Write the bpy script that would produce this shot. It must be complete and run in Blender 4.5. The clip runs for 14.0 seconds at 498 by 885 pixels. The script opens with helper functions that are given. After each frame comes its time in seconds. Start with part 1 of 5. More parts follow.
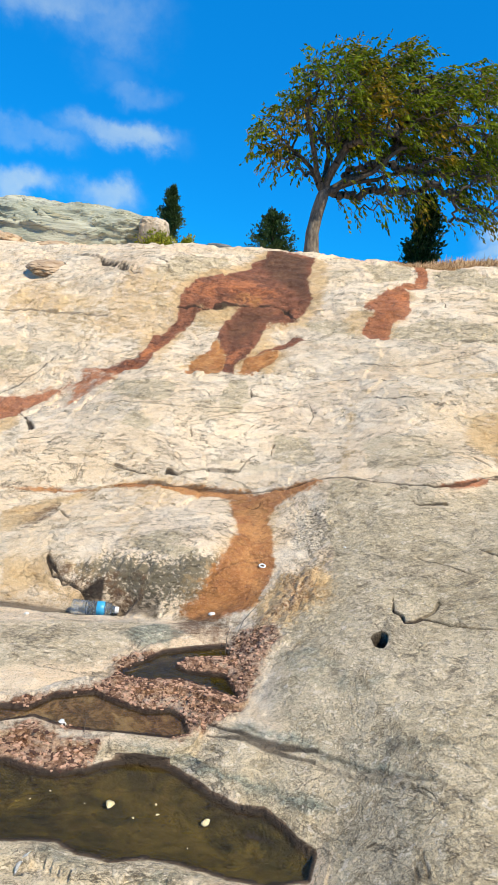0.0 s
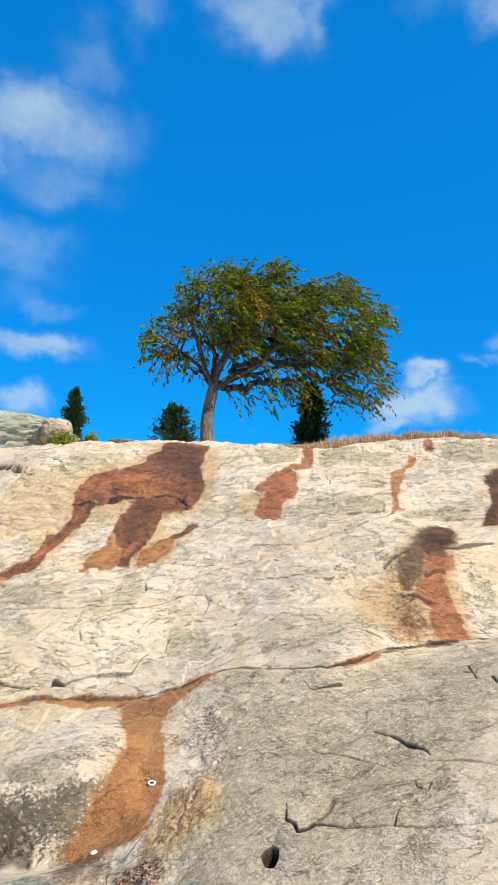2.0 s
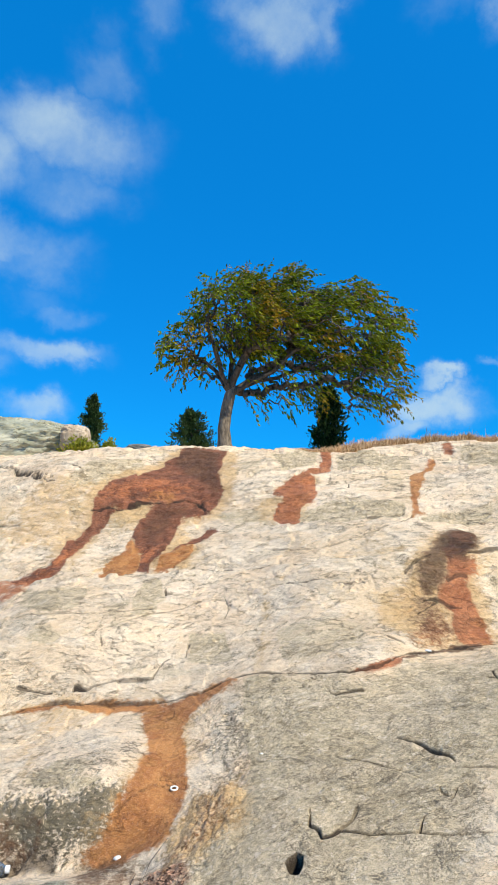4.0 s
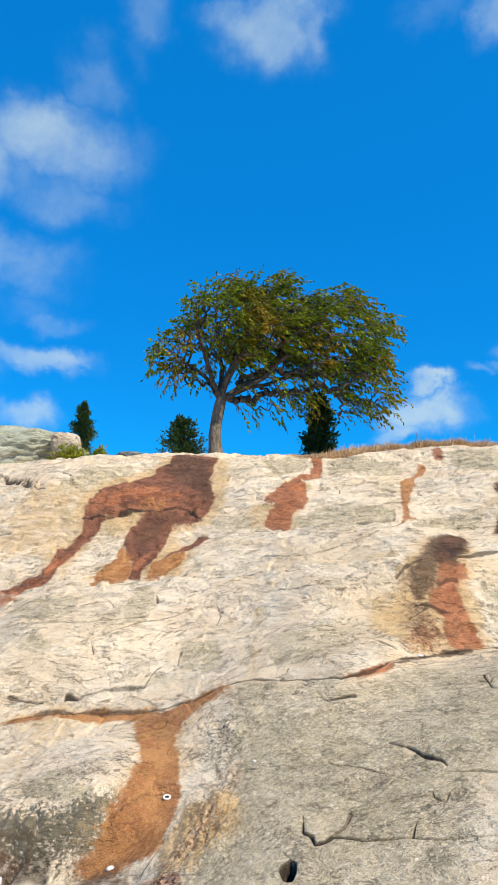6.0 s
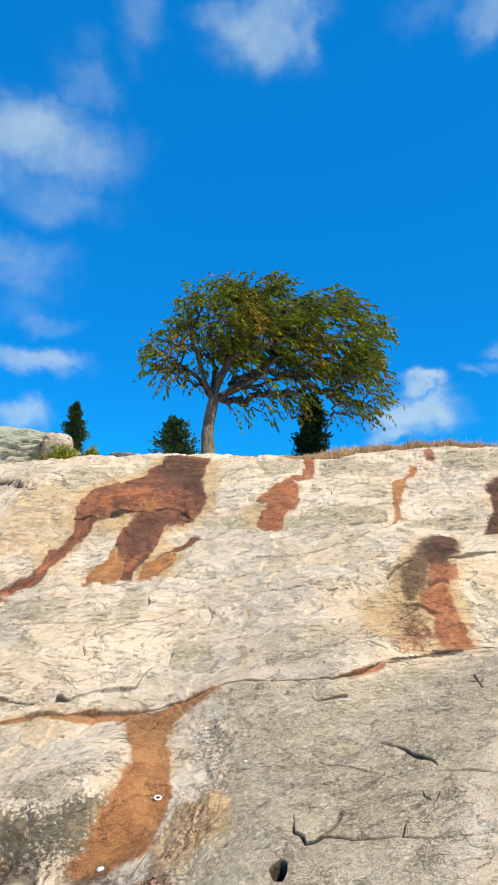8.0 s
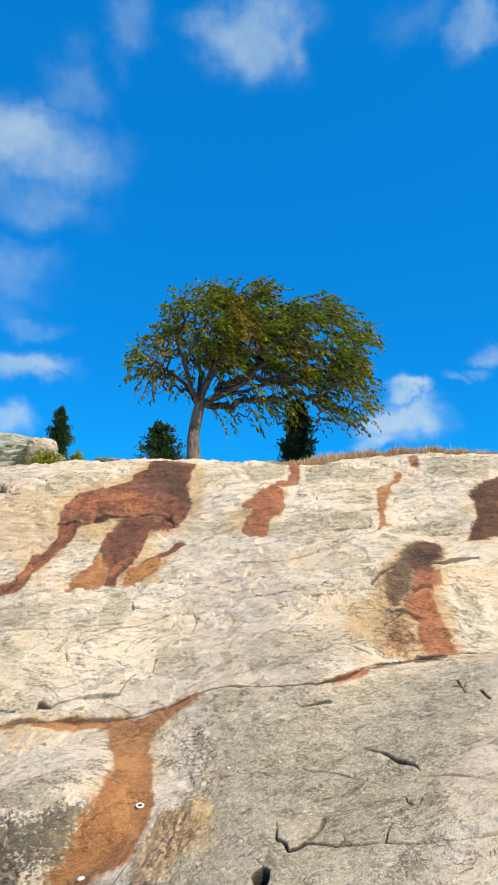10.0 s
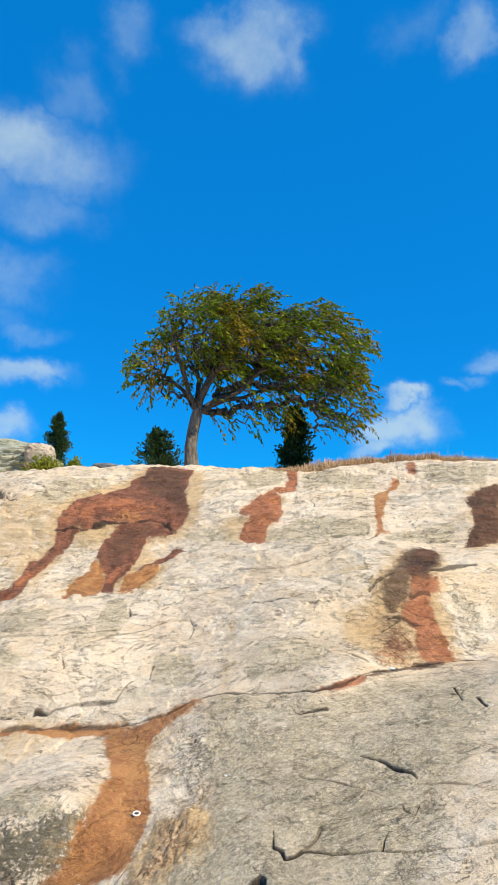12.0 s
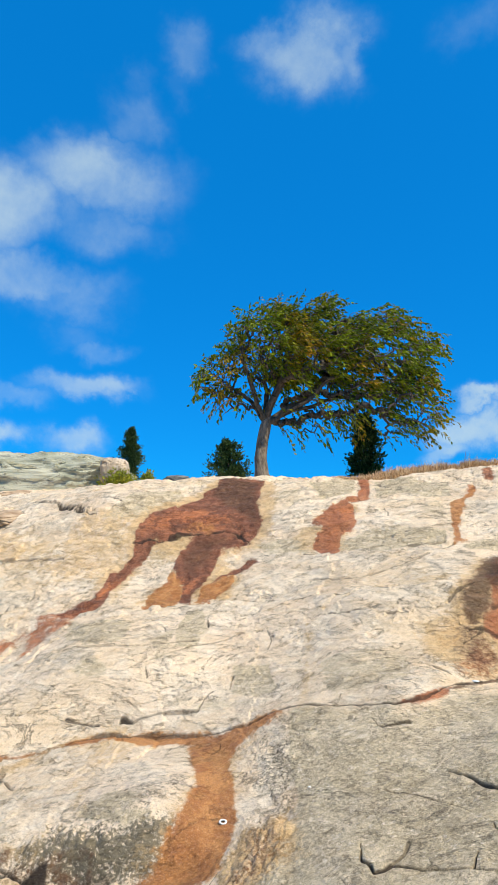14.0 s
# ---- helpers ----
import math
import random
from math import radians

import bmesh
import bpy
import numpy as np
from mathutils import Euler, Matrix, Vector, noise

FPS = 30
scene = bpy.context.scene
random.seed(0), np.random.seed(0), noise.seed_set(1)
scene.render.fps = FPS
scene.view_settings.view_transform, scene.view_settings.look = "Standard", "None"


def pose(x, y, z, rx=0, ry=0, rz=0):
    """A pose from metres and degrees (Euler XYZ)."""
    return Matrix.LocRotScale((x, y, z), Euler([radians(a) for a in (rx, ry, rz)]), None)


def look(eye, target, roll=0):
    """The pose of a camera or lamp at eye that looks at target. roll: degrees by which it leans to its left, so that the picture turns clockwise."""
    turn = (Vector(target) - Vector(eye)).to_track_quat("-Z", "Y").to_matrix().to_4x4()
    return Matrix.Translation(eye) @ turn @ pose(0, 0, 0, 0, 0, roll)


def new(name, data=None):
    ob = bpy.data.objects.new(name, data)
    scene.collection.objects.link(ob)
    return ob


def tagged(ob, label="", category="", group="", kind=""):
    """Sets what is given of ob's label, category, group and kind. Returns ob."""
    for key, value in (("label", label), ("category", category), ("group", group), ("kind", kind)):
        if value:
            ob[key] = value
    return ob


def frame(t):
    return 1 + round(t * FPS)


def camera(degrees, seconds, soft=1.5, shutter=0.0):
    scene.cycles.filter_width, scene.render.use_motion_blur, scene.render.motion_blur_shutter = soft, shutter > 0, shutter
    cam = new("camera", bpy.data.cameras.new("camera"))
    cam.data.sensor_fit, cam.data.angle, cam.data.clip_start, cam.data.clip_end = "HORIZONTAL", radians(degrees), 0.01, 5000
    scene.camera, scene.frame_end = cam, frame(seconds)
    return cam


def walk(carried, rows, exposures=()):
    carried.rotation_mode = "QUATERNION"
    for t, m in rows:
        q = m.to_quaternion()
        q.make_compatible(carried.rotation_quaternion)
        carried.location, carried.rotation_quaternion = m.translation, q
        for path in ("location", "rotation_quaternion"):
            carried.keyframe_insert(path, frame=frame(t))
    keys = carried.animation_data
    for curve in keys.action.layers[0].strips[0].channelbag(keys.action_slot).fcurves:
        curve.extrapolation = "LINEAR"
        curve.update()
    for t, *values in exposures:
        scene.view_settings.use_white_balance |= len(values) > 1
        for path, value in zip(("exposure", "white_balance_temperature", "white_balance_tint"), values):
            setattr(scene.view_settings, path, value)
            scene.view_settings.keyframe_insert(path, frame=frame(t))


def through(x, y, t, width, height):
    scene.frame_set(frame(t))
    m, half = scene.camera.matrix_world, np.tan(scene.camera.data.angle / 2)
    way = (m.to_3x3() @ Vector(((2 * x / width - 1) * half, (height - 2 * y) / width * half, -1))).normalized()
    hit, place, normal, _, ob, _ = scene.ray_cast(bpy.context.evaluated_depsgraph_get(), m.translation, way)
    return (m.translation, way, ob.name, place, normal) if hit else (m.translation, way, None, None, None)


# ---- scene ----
cam = camera(42.9, 14.0, 0.65)
PATH = [
    (0, (-0.007, -0.143, 1.392), (0.028, 1.831, 1.071), 6.1),
    (0.2, (0.041, -0.127, 1.39), (0.177, 1.85, 1.121), 4.7),
    (0.5, (0.088, -0.15, 1.411), (0.382, 1.822, 1.25), 1.9),
    (1, (0.174, -0.188, 1.449), (0.551, 1.776, 1.455), 0.0),
    (1.5, (0.2, -0.188, 1.446), (0.564, 1.77, 1.627), -1.1),
    (2, (0.191, -0.197, 1.445), (0.443, 1.77, 1.706), 0.8),
    (2.5, (0.18, -0.201, 1.445), (0.361, 1.771, 1.724), 1.4),
    (5, (0.18, -0.191, 1.441), (0.392, 1.779, 1.715), 0.1),
    (5.5, (0.175, -0.2, 1.445), (0.39, 1.767, 1.737), 0.3),
    (6, (0.18, -0.204, 1.443), (0.407, 1.761, 1.739), -0.0),
    (6.5, (0.179, -0.204, 1.443), (0.419, 1.759, 1.74), 0.2),
    (7, (0.19, -0.201, 1.438), (0.433, 1.762, 1.736), -0.1),
    (7.5, (0.181, -0.205, 1.438), (0.417, 1.758, 1.738), -0.1),
    (8, (0.184, -0.208, 1.44), (0.434, 1.754, 1.739), -0.0),
    (8.5, (0.19, -0.208, 1.443), (0.479, 1.749, 1.74), -0.4),
    (9, (0.188, -0.202, 1.438), (0.47, 1.755, 1.737), 0.1),
    (11.5, (0.192, -0.214, 1.435), (0.499, 1.732, 1.781), -0.1),
    (12, (0.189, -0.215, 1.44), (0.488, 1.734, 1.776), 0.2),
    (12.5, (0.187, -0.21, 1.437), (0.498, 1.737, 1.772), 0.4),
    (13, (0.187, -0.21, 1.436), (0.523, 1.732, 1.775), 0.1),
    (13.5, (0.183, -0.222, 1.44), (0.495, 1.724, 1.781), 0.3),
    (14, (0.158, -0.258, 1.452), (0.244, 1.707, 1.816), -0.4),
]
walk(cam, [(t, look(eye, target, roll)) for t, eye, target, roll in PATH], ((0.0, 0.16), (7.0, 0.14), (14.0, 0.11)))


# ---- light: a high clear sun behind the shoulder, blue sky, fair-weather cloud ----
SUN = Vector((0.50, -0.58, 0.95)).normalized()
sun = new("sun", bpy.data.lights.new("sun", "SUN"))
sun.data.energy, sun.data.angle, sun.data.color = 5.2, radians(0.53), (1.0, 0.90, 0.69)
sun.matrix_world = look(SUN * 60, (0, 0, 0))
CLOUDS = [  # direction, half width and half height (tangents), thickness
    (-0.186, 0.828, 0.529, 0.122, 0.056, 0.68),
    (-0.299, 0.822, 0.485, 0.095, 0.068, 0.70),
    (-0.197, 0.859, 0.472, 0.125, 0.044, 0.50),
    (-0.287, 0.868, 0.405, 0.107, 0.039, 0.60),
    (-0.123, 0.785, 0.607, 0.049, 0.039, 0.36),
    (-0.114, 0.758, 0.643, 0.026, 0.026, 0.22),
    (-0.231, 0.893, 0.386, 0.089, 0.039, 0.46),
    (-0.192, 0.928, 0.320, 0.042, 0.018, 0.34),
    (-0.226, 0.915, 0.335, 0.052, 0.025, 0.25),
    (-0.208, 0.943, 0.260, 0.092, 0.022, 0.62),
    (-0.328, 0.914, 0.239, 0.067, 0.020, 0.40),
    (-0.145, 0.957, 0.251, 0.031, 0.008, 0.40),
    (-0.224, 0.959, 0.175, 0.065, 0.028, 0.72),
    (-0.335, 0.926, 0.173, 0.050, 0.024, 0.68),
    (0.114, 0.735, 0.668, 0.072, 0.049, 0.66),
    (0.075, 0.726, 0.684, 0.054, 0.026, 0.50),
    (0.166, 0.733, 0.660, 0.028, 0.034, 0.50),
    (-0.039, 0.747, 0.664, 0.036, 0.031, 0.36),
    (0.363, 0.913, 0.186, 0.063, 0.031, 0.78),
    (0.376, 0.899, 0.222, 0.027, 0.014, 0.70),
    (0.341, 0.926, 0.161, 0.046, 0.019, 0.70),
    (0.441, 0.863, 0.246, 0.025, 0.008, 0.30),
    (0.384, 0.657, 0.649, 0.029, 0.034, 0.55),
    (0.324, 0.682, 0.656, 0.048, 0.032, 0.30),
    (-0.060, 0.765, 0.642, 0.024, 0.022, 0.20),
    (-0.168, 0.802, 0.573, 0.080, 0.018, 0.35),
    (0.503, 0.817, 0.281, 0.041, 0.019, 0.55),
    (0.476, 0.842, 0.254, 0.022, 0.010, 0.35),
    (0.540, 0.785, 0.304, 0.041, 0.024, 0.50),
]


def sky():
    world = bpy.data.worlds.new("sky")
    scene.world = world
    world.use_nodes = True
    nt = world.node_tree
    nt.nodes.clear()
    add, link = nt.nodes.new, nt.links.new
    air = add("ShaderNodeTexSky")
    air.sky_type, air.sun_disc = "NISHITA", False
    air.sun_elevation, air.sun_rotation = math.asin(SUN.z), math.atan2(SUN.x, SUN.y)
    air.air_density, air.dust_density, air.ozone_density, air.altitude = 1.0, 0.2, 3.0, 10
    deep = add("ShaderNodeMix")
    deep.data_type, deep.blend_type = "RGBA", "MULTIPLY"
    deep.inputs["Factor"].default_value = 1.0
    deep.inputs["B"].default_value = (0.05, 0.97, 1.68, 1)
    link(air.outputs[0], deep.inputs["A"])
    even = add("ShaderNodeMix")  # clear dry air keeps its blue down to the skyline
    even.data_type = "RGBA"
    even.inputs["Factor"].default_value, even.inputs["B"].default_value = 0.55, (0.0, 2.25, 6.9, 1)
    link(deep.outputs["Result"], even.inputs["A"])
    where = add("ShaderNodeTexCoord").outputs["Generated"]
    billow = add("ShaderNodeTexNoise")
    billow.inputs["Scale"].default_value, billow.inputs["Detail"].default_value, billow.inputs["Roughness"].default_value = 9.0, 6.0, 0.6
    link(where, billow.inputs["Vector"])
    centred, pushed, moved = (add("ShaderNodeVectorMath") for _ in range(3))
    centred.operation, pushed.operation, moved.operation = "SUBTRACT", "SCALE", "ADD"
    centred.inputs[1].default_value = (0.5, 0.5, 0.5)
    pushed.inputs["Scale"].default_value = 0.12
    link(billow.outputs["Color"], centred.inputs[0]), link(centred.outputs[0], pushed.inputs[0])
    link(where, moved.inputs[0]), link(pushed.outputs[0], moved.inputs[1])
    bent = moved.outputs[0]
    wisps = add("ShaderNodeTexNoise")
    wisps.inputs["Scale"].default_value, wisps.inputs["Detail"].default_value = 5.5, 9.0
    wisps.inputs["Roughness"].default_value, wisps.inputs["Distortion"].default_value = 0.58, 0.15
    link(where, wisps.inputs["Vector"])
    total = None
    for x, y, z, w, h, amount in CLOUDS:
        shift = add("ShaderNodeMapping")
        scale = Vector((1 / w, 0.5 / w, 1 / h))
        shift.inputs["Scale"].default_value = scale
        shift.inputs["Location"].default_value = (-x * scale.x, -y * scale.y, -z * scale.z)
        link(bent, shift.inputs["Vector"])
        far = add("ShaderNodeVectorMath")
        far.operation = "LENGTH"
        link(shift.outputs[0], far.inputs[0])
        body = add("ShaderNodeMapRange")
        body.interpolation_type = "SMOOTHSTEP"
        for key, value in (("From Min", 1.5), ("From Max", 0.25), ("To Min", 0.0), ("To Max", amount)):
            body.inputs[key].default_value = value
        link(far.outputs["Value"], body.inputs["Value"])
        if total is None:
            total = body.outputs[0]
        else:
            both = add("ShaderNodeMath")
            both.operation = "MAXIMUM"
            link(total, both.inputs[0]), link(body.outputs[0], both.inputs[1])
            total = both.outputs[0]
    thick = add("ShaderNodeMath")  # thin edges break up into wisps
    thick.operation = "MULTIPLY_ADD"
    link(total, thick.inputs[0]), link(wisps.outputs["Fac"], thick.inputs[2])
    thick.inputs[1].default_value = 0.45
    cover = add("ShaderNodeMapRange")
    cover.interpolation_type = "SMOOTHSTEP"
    for key, value in (("From Min", 0.44), ("From Max", 1.0), ("To Min", 0.0), ("To Max", 1.0)):
        cover.inputs[key].default_value = value
    link(thick.outputs[0], cover.inputs["Value"])
    inside = add("ShaderNodeMath")
    inside.operation = "MULTIPLY"
    link(cover.outputs[0], inside.inputs[0]), link(total, inside.inputs[1])
    veil = add("ShaderNodeMix")
    veil.data_type = "RGBA"
    veil.inputs["B"].default_value = (5.8, 7.1, 7.2, 1)
    link(inside.outputs[0], veil.inputs["Factor"]), link(even.outputs["Result"], veil.inputs["A"])
    glow = add("ShaderNodeBackground")
    glow.inputs["Strength"].default_value = 0.104
    link(veil.outputs["Result"], glow.inputs["Color"])
    link(glow.outputs[0], add("ShaderNodeOutputWorld").inputs["Surface"])


sky()


# ---- materials ----
class Look:
    """A node material under construction."""

    def __init__(self, name, rough=0.8):
        self.mat = bpy.data.materials.new(name)
        self.mat.use_nodes = True
        self.nt = self.mat.node_tree
        self.bsdf = self.nt.nodes["Principled BSDF"]
        self.bsdf.inputs["Roughness"].default_value = rough
        self.coords = self.nt.nodes.new("ShaderNodeTexCoord").outputs["Object"]

    def put(self, value, socket):
        if hasattr(value, "is_output"):
            self.nt.links.new(value, socket)
        elif isinstance(value, (tuple, list)) and len(value) == 3 and socket.type == "RGBA":
            socket.default_value = (*value, 1)
        else:
            socket.default_value = value

    def noise(self, scale, detail=4.0, rough=0.55, stretch=(1, 1, 1), turn=(0, 0, 0), distort=0.0):
        move = self.nt.nodes.new("ShaderNodeMapping")
        move.inputs["Scale"].default_value = stretch
        move.inputs["Rotation"].default_value = [radians(a) for a in turn]
        self.put(self.coords, move.inputs["Vector"])
        tex = self.nt.nodes.new("ShaderNodeTexNoise")
        self.put(move.outputs[0], tex.inputs["Vector"])
        for key, value in (("Scale", scale), ("Detail", detail), ("Roughness", rough), ("Distortion", distort)):
            tex.inputs[key].default_value = value
        return tex.outputs["Fac"]

    def cells(self, scale, feature="F1", stretch=(1, 1, 1)):
        move = self.nt.nodes.new("ShaderNodeMapping")
        move.inputs["Scale"].default_value = stretch
        self.put(self.coords, move.inputs["Vector"])
        tex = self.nt.nodes.new("ShaderNodeTexVoronoi")
        tex.feature = feature
        tex.inputs["Scale"].default_value = scale
        self.put(move.outputs[0], tex.inputs["Vector"])
        return tex.outputs["Distance"]

    def ramp(self, value, low, high, to_low=0.0, to_high=1.0):
        node = self.nt.nodes.new("ShaderNodeMapRange")
        node.interpolation_type = "SMOOTHSTEP"
        for key, v in (("Value", value), ("From Min", low), ("From Max", high), ("To Min", to_low), ("To Max", to_high)):
            self.put(v, node.inputs[key])
        return node.outputs[0]

    def math(self, op, a, b=0.0, c=0.0):
        node = self.nt.nodes.new("ShaderNodeMath")
        node.operation = op
        self.put(a, node.inputs[0]), self.put(b, node.inputs[1]), self.put(c, node.inputs[2])
        return node.outputs[0]

    def mix(self, factor, a, b, blend="MIX"):
        node = self.nt.nodes.new("ShaderNodeMix")
        node.data_type, node.blend_type = "RGBA", blend
        self.put(factor, node.inputs["Factor"])
        self.put(a, node.inputs["A"]), self.put(b, node.inputs["B"])
        return node.outputs["Result"]

    def attribute(self, name):
        node = self.nt.nodes.new("ShaderNodeAttribute")
        node.attribute_name = name
        return node.outputs["Fac"]

    def random(self):
        return self.nt.nodes.new("ShaderNodeNewGeometry").outputs["Random Per Island"]

    def bump(self, height, strength, distance):
        node = self.nt.nodes.new("ShaderNodeBump")
        node.inputs["Strength"].default_value, node.inputs["Distance"].default_value = strength, distance
        self.put(height, node.inputs["Height"])
        self.put(node.outputs[0], self.bsdf.inputs["Normal"])

    def done(self, colour, rough=None):
        self.put(colour, self.bsdf.inputs["Base Color"])
        if rough is not None:
            self.put(rough, self.bsdf.inputs["Roughness"])
        return self.mat


def granite():
    m = Look("weathered_granite", 0.85)
    m.bsdf.inputs["Specular IOR Level"].default_value = 0.2
    broad = m.noise(0.9, 3, 0.5)
    patch = m.noise(3.4, 8, 0.64, (0.7, 0.75, 1.3), (0, 0, 10), 0.4)
    blotch = m.noise(13.0, 6, 0.66, (0.7, 0.8, 1.3), (0, 0, 10), 0.4)
    streak = m.noise(12.0, 7, 0.66, (0.6, 0.9, 1.4), (0, 0, 8), 0.8)
    flow = m.noise(6.0, 7, 0.64, (0.9, 0.6, 0.9), (0, 0, -12), 0.6)
    fine = m.noise(58.0, 5, 0.72, (0.85, 0.9, 1.1))
    grain = m.noise(190.0, 3, 0.8)
    worn = m.noise(1.9, 4, 0.6, (1.0, 0.6, 1.0), (0, 0, 30), 0.8)
    grey, moss = m.attribute("grey"), m.attribute("moss")

    def thread(value, middle, width):
        """Thin curling lines along one level of a noise."""
        return m.ramp(m.math("ABSOLUTE", m.math("SUBTRACT", value, middle)), width, width * 0.35)

    # pale feldspar rock: chalky where scoured, cream and peach where a thin rind is left
    colour = m.mix(m.ramp(broad, 0.35, 0.65), (0.91, 0.72, 0.53), (0.88, 0.68, 0.47))
    colour = m.mix(m.ramp(patch, 0.47, 0.56, 0, 0.9), colour, (0.95, 0.79, 0.61))
    colour = m.mix(m.ramp(patch, 0.43, 0.33, 0, 0.38), colour, (0.70, 0.54, 0.375))
    colour = m.mix(m.ramp(blotch, 0.56, 0.66, 0, 0.28), colour, (0.60, 0.475, 0.34))
    rind = m.noise(1.9, 9, 0.60, (0.6, 0.7, 1.3), (0, 0, 12), 0.6)
    colour = m.mix(m.ramp(rind, 0.55, 0.60, 0, 0.45), colour, (0.78, 0.56, 0.36))
    # thin sheets of grey lichen skin with crisp edges
    sheet = m.noise(4.2, 8, 0.66, (0.65, 0.8, 1.3), (0, 0, 10), 0.5)
    flake = m.ramp(sheet, 0.535, 0.550)
    colour = m.mix(m.math("MULTIPLY", flake, 0.27), colour, (0.52, 0.43, 0.32))
    low = m.ramp(sheet, 0.40, 0.388)
    colour = m.mix(m.math("MULTIPLY", low, 0.20), colour, (0.52, 0.43, 0.32))
    # the grey slab and lichen fields, mottled light and dark
    skin = m.ramp(m.math("ADD", grey, m.math("MULTIPLY_ADD", patch, 0.8, -0.40)), 0.26, 0.50)
    slate = m.mix(m.ramp(fine, 0.40, 0.60), (0.46, 0.37, 0.24), (0.74, 0.605, 0.405))
    slate = m.mix(m.ramp(patch, 0.46, 0.60, 0, 0.45), slate, (0.82, 0.665, 0.475))
    slate = m.mix(m.ramp(blotch, 0.51, 0.64, 0, 0.22), slate, (0.36, 0.285, 0.195))
    slate = m.mix(m.ramp(streak, 0.46, 0.38, 0, 0.3), slate, (0.90, 0.74, 0.55))
    colour = m.mix(m.math("MULTIPLY", skin, 0.88), colour, slate)
    green = m.ramp(m.math("ADD", m.attribute("green"), m.math("MULTIPLY_ADD", streak, 1.6, -0.85)), 0.22, 0.90, 0, 0.78)
    colour = m.mix(green, colour, m.mix(m.ramp(fine, 0.4, 0.6), (0.10, 0.13, 0.11), (0.36, 0.40, 0.33)))
    # dark foliation marks, worn hairlines, curled flake edges with their shadow drawn dark
    marks = m.math("MULTIPLY", m.ramp(streak, 0.575, 0.625), m.ramp(fine, 0.43, 0.54))
    marks = m.math("MULTIPLY", marks, m.ramp(m.math("ADD", worn, m.math("MULTIPLY", grey, 0.03)), 0.49, 0.62, 0.06, 0.9))
    colour = m.mix(m.math("MULTIPLY", marks, 0.85), colour, (0.17, 0.135, 0.10))
    vein = m.noise(3.6, 8, 0.68, (0.40, 0.8, 1.2), (0, 0, -8), 1.1)
    lines = m.math("MULTIPLY", m.math("MULTIPLY", thread(vein, 0.5, 0.012), m.ramp(blotch, 0.44, 0.56)), m.ramp(worn, 0.54, 0.40, 0.08, 0.85))
    curl = m.noise(9.0, 5, 0.62, (0.55, 0.9, 1.3), (0, 0, 10), 1.0)
    stroke = m.math("MULTIPLY", thread(curl, 0.53, 0.016), m.ramp(fine, 0.46, 0.53))
    stroke = m.math("MULTIPLY", stroke, m.ramp(m.math("ADD", worn, m.math("MULTIPLY", grey, 0.02)), 0.48, 0.60, 0.03, 0.8))
    edge = m.math("MULTIPLY", thread(sheet, 0.542, 0.009), m.ramp(blotch, 0.45, 0.56, 0, 0.75))
    small = m.noise(42.0, 4, 0.64, (0.65, 0.9, 1.2), (0, 0, 12), 1.2)
    hair = m.math("MULTIPLY", thread(small, 0.52, 0.032), m.ramp(blotch, 0.44, 0.60, 0.06, 0.70))
    hair = m.math("MULTIPLY", hair, m.ramp(m.math("ADD", patch, m.math("MULTIPLY", skin, 0.10)), 0.48, 0.62, 0.10, 1.0))
    scratch = m.math("MAXIMUM", m.math("MAXIMUM", lines, stroke), m.math("MAXIMUM", edge, hair))
    colour = m.mix(m.math("MULTIPLY", scratch, 0.74), colour, (0.16, 0.12, 0.085))
    pale = m.math("MULTIPLY", m.ramp(small, 0.56, 0.63), m.ramp(blotch, 0.62, 0.46, 0, 0.55))
    colour = m.mix(pale, colour, (0.96, 0.83, 0.68))
    furred = m.ramp(m.math("ADD", moss, m.math("MULTIPLY_ADD", fine, 2.6, -1.4)), 0.35, 0.75)
    colour = m.mix(m.math("MULTIPLY", furred, 0.90), colour, m.mix(m.ramp(grain, 0.4, 0.6), (0.060, 0.052, 0.034), (0.22, 0.19, 0.125)))

    # iron stains, each with a ragged edge and a broken, layered tone
    ragged = m.math("ADD", m.math("MULTIPLY_ADD", flow, 1.2, -0.6), m.math("ADD", m.math("MULTIPLY_ADD", fine, 1.1, -0.55), m.math("MULTIPLY_ADD", blotch, 0.9, -0.45)))
    mottle = m.math("ADD", m.math("ADD", m.math("MULTIPLY", flow, 0.4), m.math("MULTIPLY", blotch, 0.35)), m.math("MULTIPLY", fine, 0.25))

    def iron(colour, name, low, high, rough, strength=1.0):
        a = m.attribute(name)
        rim = m.math("ADD", a, m.math("MULTIPLY", ragged, rough))
        tone = m.mix(m.ramp(mottle, 0.43, 0.57), low, high)
        keep = m.math("MULTIPLY", m.ramp(a, 0.02, 0.2), strength)
        return m.mix(m.math("MULTIPLY", m.ramp(rim, 0.20, 0.70), keep), colour, tone)
    colour = iron(colour, "ochre", (0.60, 0.35, 0.135), (0.80, 0.555, 0.29), 0.9, 0.78)
    colour = iron(colour, "maroon", (0.135, 0.040, 0.024), (0.36, 0.120, 0.066), 0.9, 0.94)
    colour = iron(colour, "rust", (0.36, 0.105, 0.045), (0.60, 0.215, 0.090), 0.9, 0.9)
    colour = iron(colour, "amber", (0.40, 0.140, 0.040), (0.60, 0.265, 0.088), 0.9, 0.92)
    colour = iron(colour, "dark", (0.060, 0.032, 0.019), (0.17, 0.085, 0.048), 0.9, 0.85)
